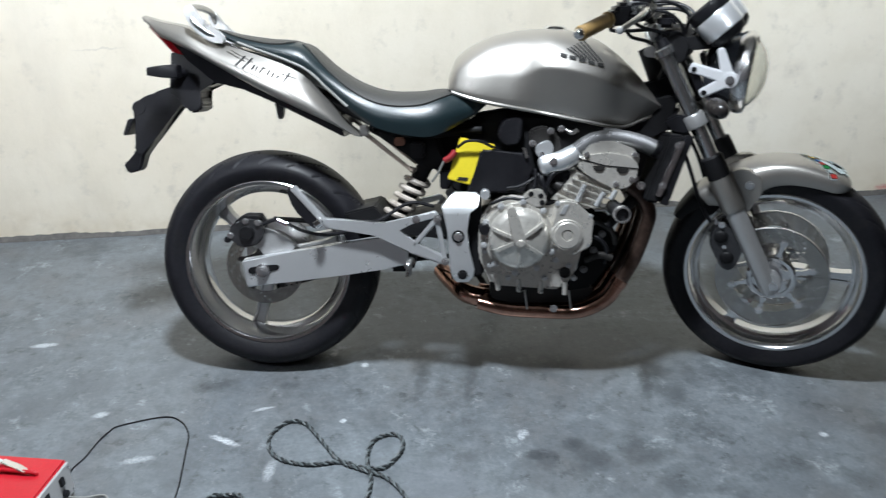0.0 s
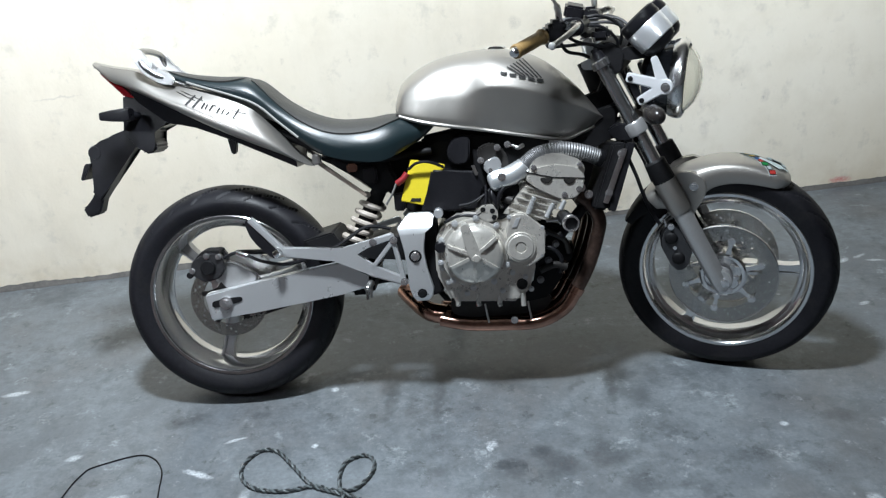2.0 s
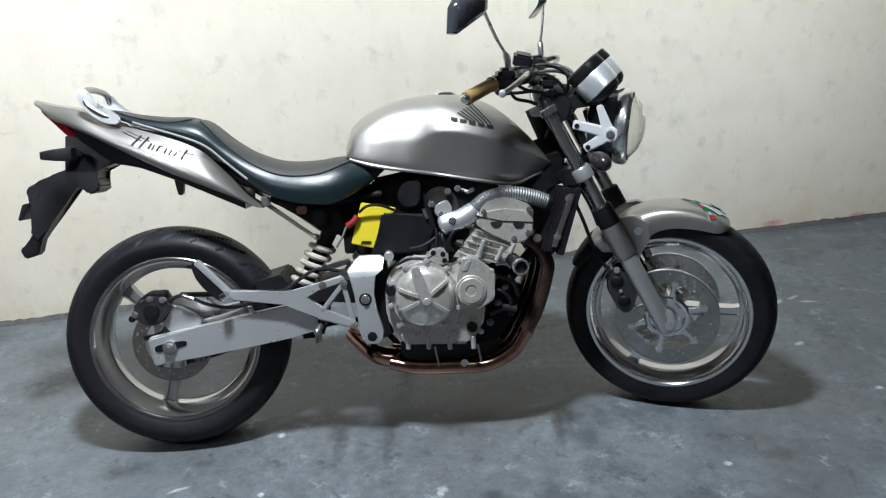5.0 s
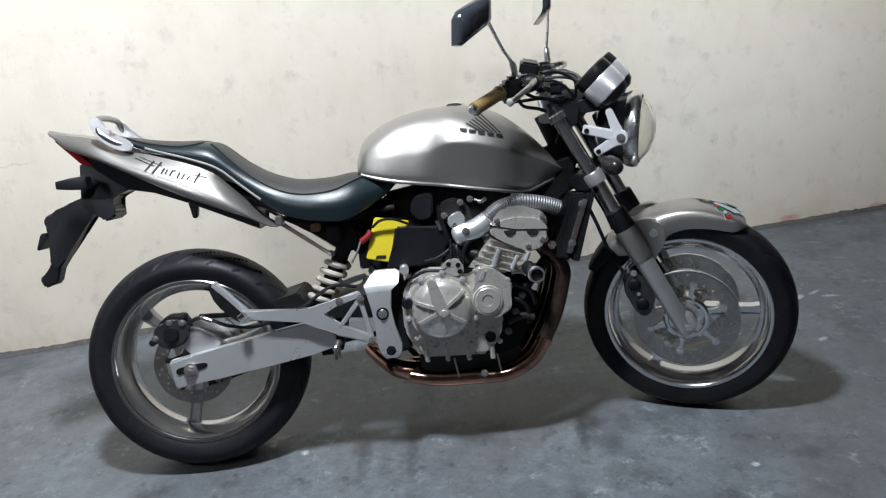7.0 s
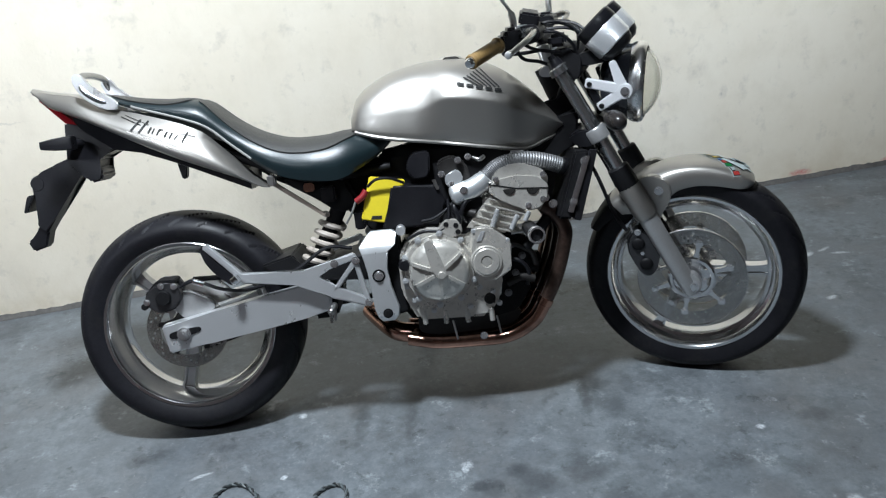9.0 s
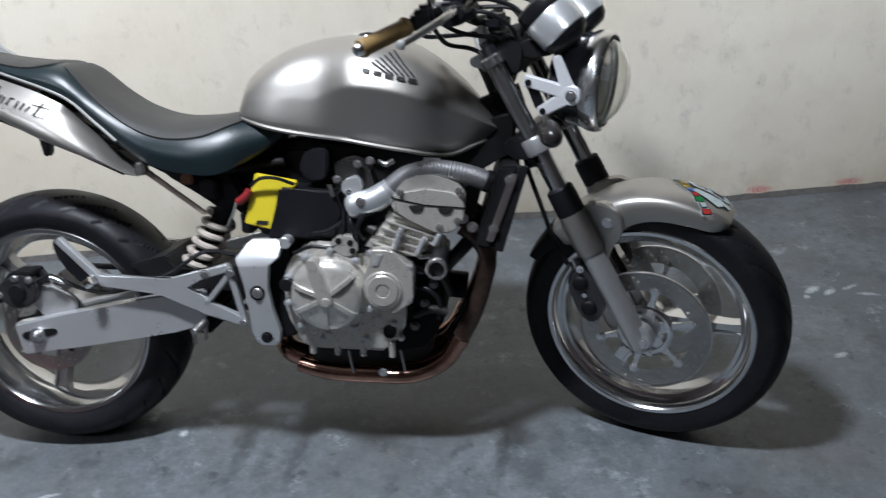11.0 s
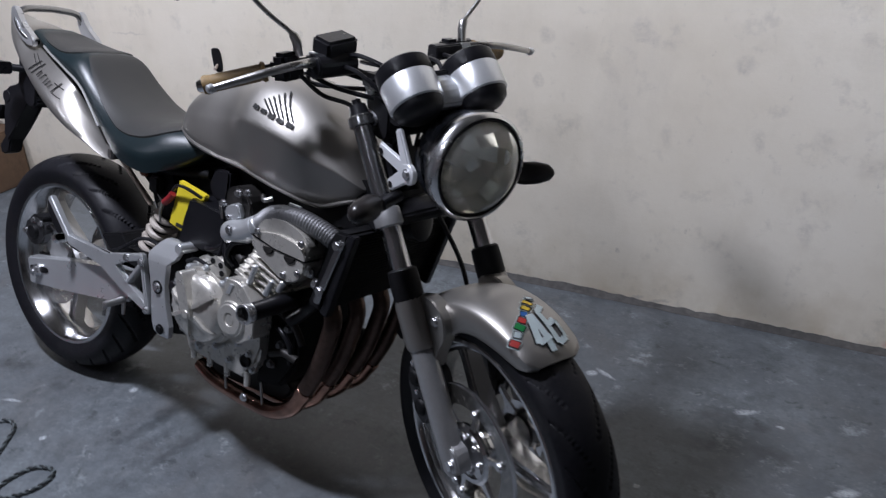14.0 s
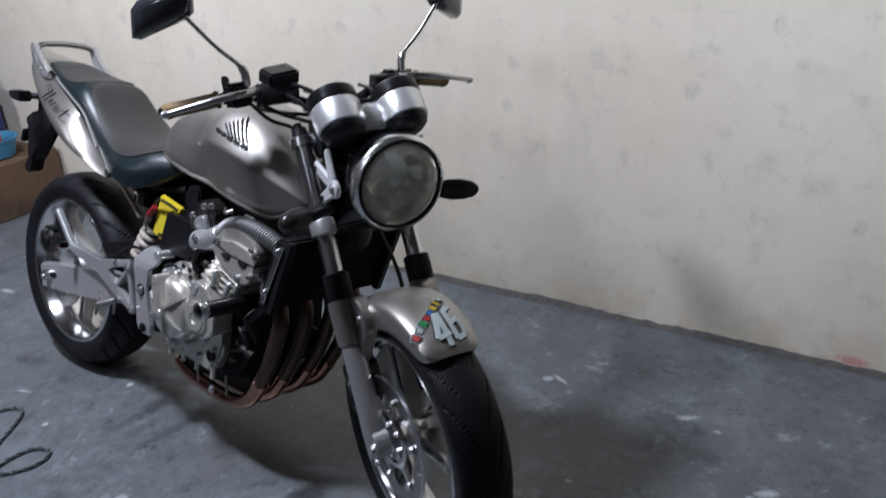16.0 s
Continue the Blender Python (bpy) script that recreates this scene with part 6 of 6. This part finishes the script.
    part("clutch_perch", slab(rounded([(1.068, 1.000), (1.075, 1.036), (1.108, 1.034), (1.112, 1.004)], 3, 0.006), 0.10, 0.165, 0.006), M["black"], bike, "", BARS)
    part("throttle_housing", block((1.060, -0.205, 1.030), (0.034, 0.045, 0.030), 0.008, Matrix.Rotation(radians(26), 4, "Z")), M["black"], bike, "", BARS)
    part("brake_line", tube([(1.075, -0.14, 1.02), (1.03, -0.15, 0.985), (1.02, -0.13, 0.968), (1.06, -0.09, 0.962), (1.12, -0.05, 0.955), (1.17, -0.04, 0.90)], 0.005, 8), M["black"], bike, "", BARS)


controls()


# ---- loose things on the floor ----
def on_floor(pts, z):
    return [(x, y, z) for x, y in pts]


def battery_charger():
    base = new("battery_charger")
    base.empty_display_size = 0.1
    tagged(base, "small red battery charger with grey front panel", "battery charger")
    base.matrix_world = pose(-0.363, -0.661, 0, 0, 0, -5)
    part("case", block((-0.12, -0.085, 0.054), (0.235, 0.168, 0.092), 0.004), M["red"], base, "red enamelled steel case")
    p = part("front_panel", block((0.001, -0.085, 0.054), (0.006, 0.160, 0.086), 0.002), M["panel"], base, "pale grey front panel")
    part("meter", block((0.0045, -0.118, 0.062), (0.004, 0.052, 0.040), 0.002), M["black"], p)
    part("switch", block((0.006, -0.045, 0.070), (0.008, 0.016, 0.022), 0.002), M["black"], p)
    part("dial_knob", rod((0.003, -0.045, 0.035), (0.014, -0.045, 0.035), 0.009, bevel=0.002), M["black"], p)
    for y in (-0.012, -0.158):
        for z in (0.02, 0.088):
            part("screw", bolt((0.004, y, z), 0.0025, 0.002, (1, 0, 0)), M["zinc"], p)
    part("handle", tube([(-0.20, -0.060, 0.100), (-0.192, -0.060, 0.107), (-0.12, -0.060, 0.109), (-0.048, -0.060, 0.107), (-0.04, -0.060, 0.100)], 0.005, 10), M["red"], base)
    for dx, dy in ((-0.22, -0.02), (-0.22, -0.15), (-0.02, -0.02), (-0.02, -0.15)):
        part("foot", rod((dx, dy, 0.0), (dx, dy, 0.01), 0.008), M["black"], base)
    for pts in ([(0.005, -0.05, 0.03), (0.04, -0.03, 0.012), (0.075, -0.01, 0.004), (0.10, -0.03, 0.004)], [(0.005, -0.10, 0.025), (0.05, -0.07, 0.006), (0.09, -0.05, 0.004), (0.05, -0.12, 0.004)]):
        part("output_lead", tube(pts, 0.0028, 8), M["cable_grey"], base)
    c = new("crocodile_clip")
    c.matrix_world = pose(-0.498, -0.689, 0.101, 0, 0, -22)
    tagged(c, "bright steel crocodile clip lying on the red charger", "clip")
    part("jaw", slab([(0, 0.002), (0.045, 0.004), (0.075, 0.010), (0.045, 0.016), (0, 0.018)], -0.008, 0.008, 0.002), M["chrome"], c)
    part("sleeve", slab([(-0.05, 0.003), (0.0, 0.004), (0.0, 0.016), (-0.05, 0.014)], -0.006, 0.006, 0.003), M["sticker_white"], c)


def floor_cables():
    lead = [(-0.402, -0.645), (-0.407, -0.587), (-0.394, -0.543), (-0.386, -0.481), (-0.374, -0.44), (-0.354, -0.414), (-0.249, -0.376), (-0.195, -0.395), (-0.157, -0.45), (-0.142, -0.521), (-0.13, -0.584), (-0.117, -0.664), (-0.118, -0.742), (-0.171, -0.925), (-0.282, -1.161)]
    ob = part("charger_lead", tube(on_floor(lead, 0.0023), 0.0021, 8, 6), M["black"])
    tagged(ob, "thin black charger lead lying on the floor", "cable")
    cord = [(0.481, -0.997), (0.47, -0.817), (0.452, -0.714), (0.391, -0.62), (0.319, -0.585), (0.257, -0.55), (0.193, -0.463), (0.145, -0.405), (0.098, -0.4), (0.064, -0.453), (0.073, -0.509), (0.115, -0.551), (0.189, -0.568), (0.265, -0.557), (0.318, -0.577), (0.374, -0.576), (0.412, -0.517), (0.411, -0.469), (0.384, -0.448), (0.342, -0.469), (0.328, -0.517), (0.333, -0.57), (0.346, -0.621), (0.338, -0.697), (0.282, -0.805), (0.158, -0.847), (0.1, -0.745), (0.044, -0.681), (0.006, -0.677), (-0.033, -0.686), (-0.067, -0.765), (-0.017, -0.935)]
    path = smooth_path(on_floor(cord, 0.0062), 18)
    root = new("twisted_cord")
    tagged(root, "twisted two-strand dark cord looped on the floor", "cable")
    for k, name in ((0, "strand"), (1, "strand")):
        pts, s = [], 0.0
        for i, p in enumerate(path):
            t = (path[min(i + 1, len(path) - 1)] - path[max(i - 1, 0)]).normalized()
            if i:
                s += (p - path[i - 1]).length
            a = s * 2 * math.pi / 0.030 + math.pi * k
            side = Vector((-t.y, t.x, 0))
            pts.append(p + 0.0030 * (math.cos(a) * side + math.sin(a) * Vector((0, 0, 1))))
        part(name, tube(pts, 0.0031, 6, 1), M["cord_dark"] if k == 0 else M["cord_pale"], root, "dark sheathed strand" if k == 0 else "faded grey strand")


battery_charger()
floor_cables()


# ---- the far corner behind the motorcycle ----
def corner_things():
    crate = new("cardboard_box")
    tagged(crate, "worn brown cardboard box standing by the wall", "box")
    crate.matrix_world = pose(-1.86, 0.475, 0, 0, 0, 9)
    part("body", block((0, 0, 0.135), (0.62, 0.40, 0.27), 0.006), M["cardboard"], crate)
    for s in (-1, 1):
        part("flap", block((0, s * 0.155, 0.272), (0.60, 0.085, 0.005), 0.001, Matrix.Rotation(radians(s * 4), 4, "X")), M["cardboard"], crate)
    part("tape", block((0, 0, 0.272), (0.61, 0.05, 0.0015), 0), M["tape"], crate)
    tub = part("plastic_basin", lathe([(0.0, 0.0), (0.10, 0.0), (0.125, 0.085), (0.133, 0.088), (0.133, 0.094), (0.121, 0.092), (0.096, 0.006), (0.0, 0.006)], (-1.735, 0.465, 0.278), 40, axis=(0, 0, 1)), M["blue"])
    tagged(tub, "light blue plastic basin resting on the cardboard box", "basin")
    can = part("red_tin", lathe([(0, 0), (0.048, 0), (0.050, 0.004), (0.050, 0.10), (0.047, 0.104), (0.044, 0.10), (0, 0.10)], (-1.745, 0.475, 0.285), 32, axis=(0, 0, 1)), M["orange"])
    tagged(can, "orange-red tin standing in the blue basin", "tin")
    jug = new("blue_jug")
    tagged(jug, "dark blue plastic jug standing on the cardboard box", "jug")
    jug.matrix_world = pose(-1.96, 0.53, 0.278) @ Matrix.Scale(1.3, 4)
    part("body", lathe([(0, 0), (0.075, 0), (0.085, 0.015), (0.085, 0.20), (0.07, 0.25), (0.03, 0.28), (0.026, 0.30)], (0, 0, 0), 36, axis=(0, 0, 1)), M["deep_blue"], jug)
    part("cap", lathe([(0, 0.325), (0.028, 0.325), (0.030, 0.32), (0.030, 0.295)], (0, 0, 0), 24, axis=(0, 0, 1)), M["white"], jug)


corner_things()


# ---- wall details ----
def wall_details():
    bm = bmesh.new()
    n = 420
    rows = []
    for k in range(n + 1):
        x = -3.8 + 8.8 * k / n
        h = 0.018 + 0.010 * noise.noise((x * 3.1, 0, 0)) + 0.005 * noise.noise((x * 17.0, 4, 0)) + 0.006 * noise.noise((x * 47.0, 9, 0))
        d = 0.010 + 0.005 * noise.noise((x * 11.0, 7, 0))
        h = max(0.006, h)
        rows.append([bm.verts.new(v) for v in ((x, -0.0005, h), (x, -0.004, h * 0.9), (x, -d, h * 0.3), (x, -d - 0.010, 0.0005))])
    for a, b in zip(rows, rows[1:]):
        for i in range(3):
            bm.faces.new((a[i], b[i], b[i + 1], a[i + 1]))
    ob = part("baseboard", bm, M["grime"])
    ob.matrix_world = WALL
    tagged(ob, "rough dark mortar line along the wall foot", "baseboard", kind="structure")
    hook = new("wall_socket")
    hook.matrix_world = WALL @ pose(-0.347, 0, 0.69)
    tagged(hook, "small dark open cable box in the wall", "socket")
    part("box", slab(rounded([(-0.024, 0.045), (0.020, 0.045), (0.024, -0.045), (-0.016, -0.048)]), -0.006, 0.0, 0.001), M["black_matt"], hook)
    part("stub", rod((0.0, -0.006, -0.02), (0.006, -0.03, -0.03), 0.006), M["sandy"], hook)


wall_details()


# ---- the lamps' housings ----
def lamp_housing(m, w, d, name, label):
    f = new(name)
    f.matrix_world = m
    tagged(f, label, "lamp")
    part("tray", block((0, 0, 0.025), (w + 0.06, d + 0.06, 0.03), 0.004), M["panel"], f)
    part("bracket_stem", rod((0, 0, 0.03), m.inverted() @ Vector((m.translation.x, m.translation.y, 2.905)), 0.015), M["panel"], f)
    for s in (-1, 1):
        part("rim", block((s * (w / 2 + 0.025), 0, 0.0), (0.01, d + 0.06, 0.03), 0.002), M["panel"], f)


lamp_housing(pose(0.30, -0.66, 2.86), 0.32, 0.22, "ceiling_lamp", "plain square ceiling lamp housing")
# Housings of the two added fill lamps, out of view.
for eye, target in (((1.597, -2.42, 2.666), (2.10, 1.2, 1.50)), ((-1.298, -2.42, 2.667), (-1.60, 1.0, 1.30))):
    lamp_housing(look(eye, target), 0.55, 0.30, "fill_lamp", "housing of an unseen, added fill lamp")
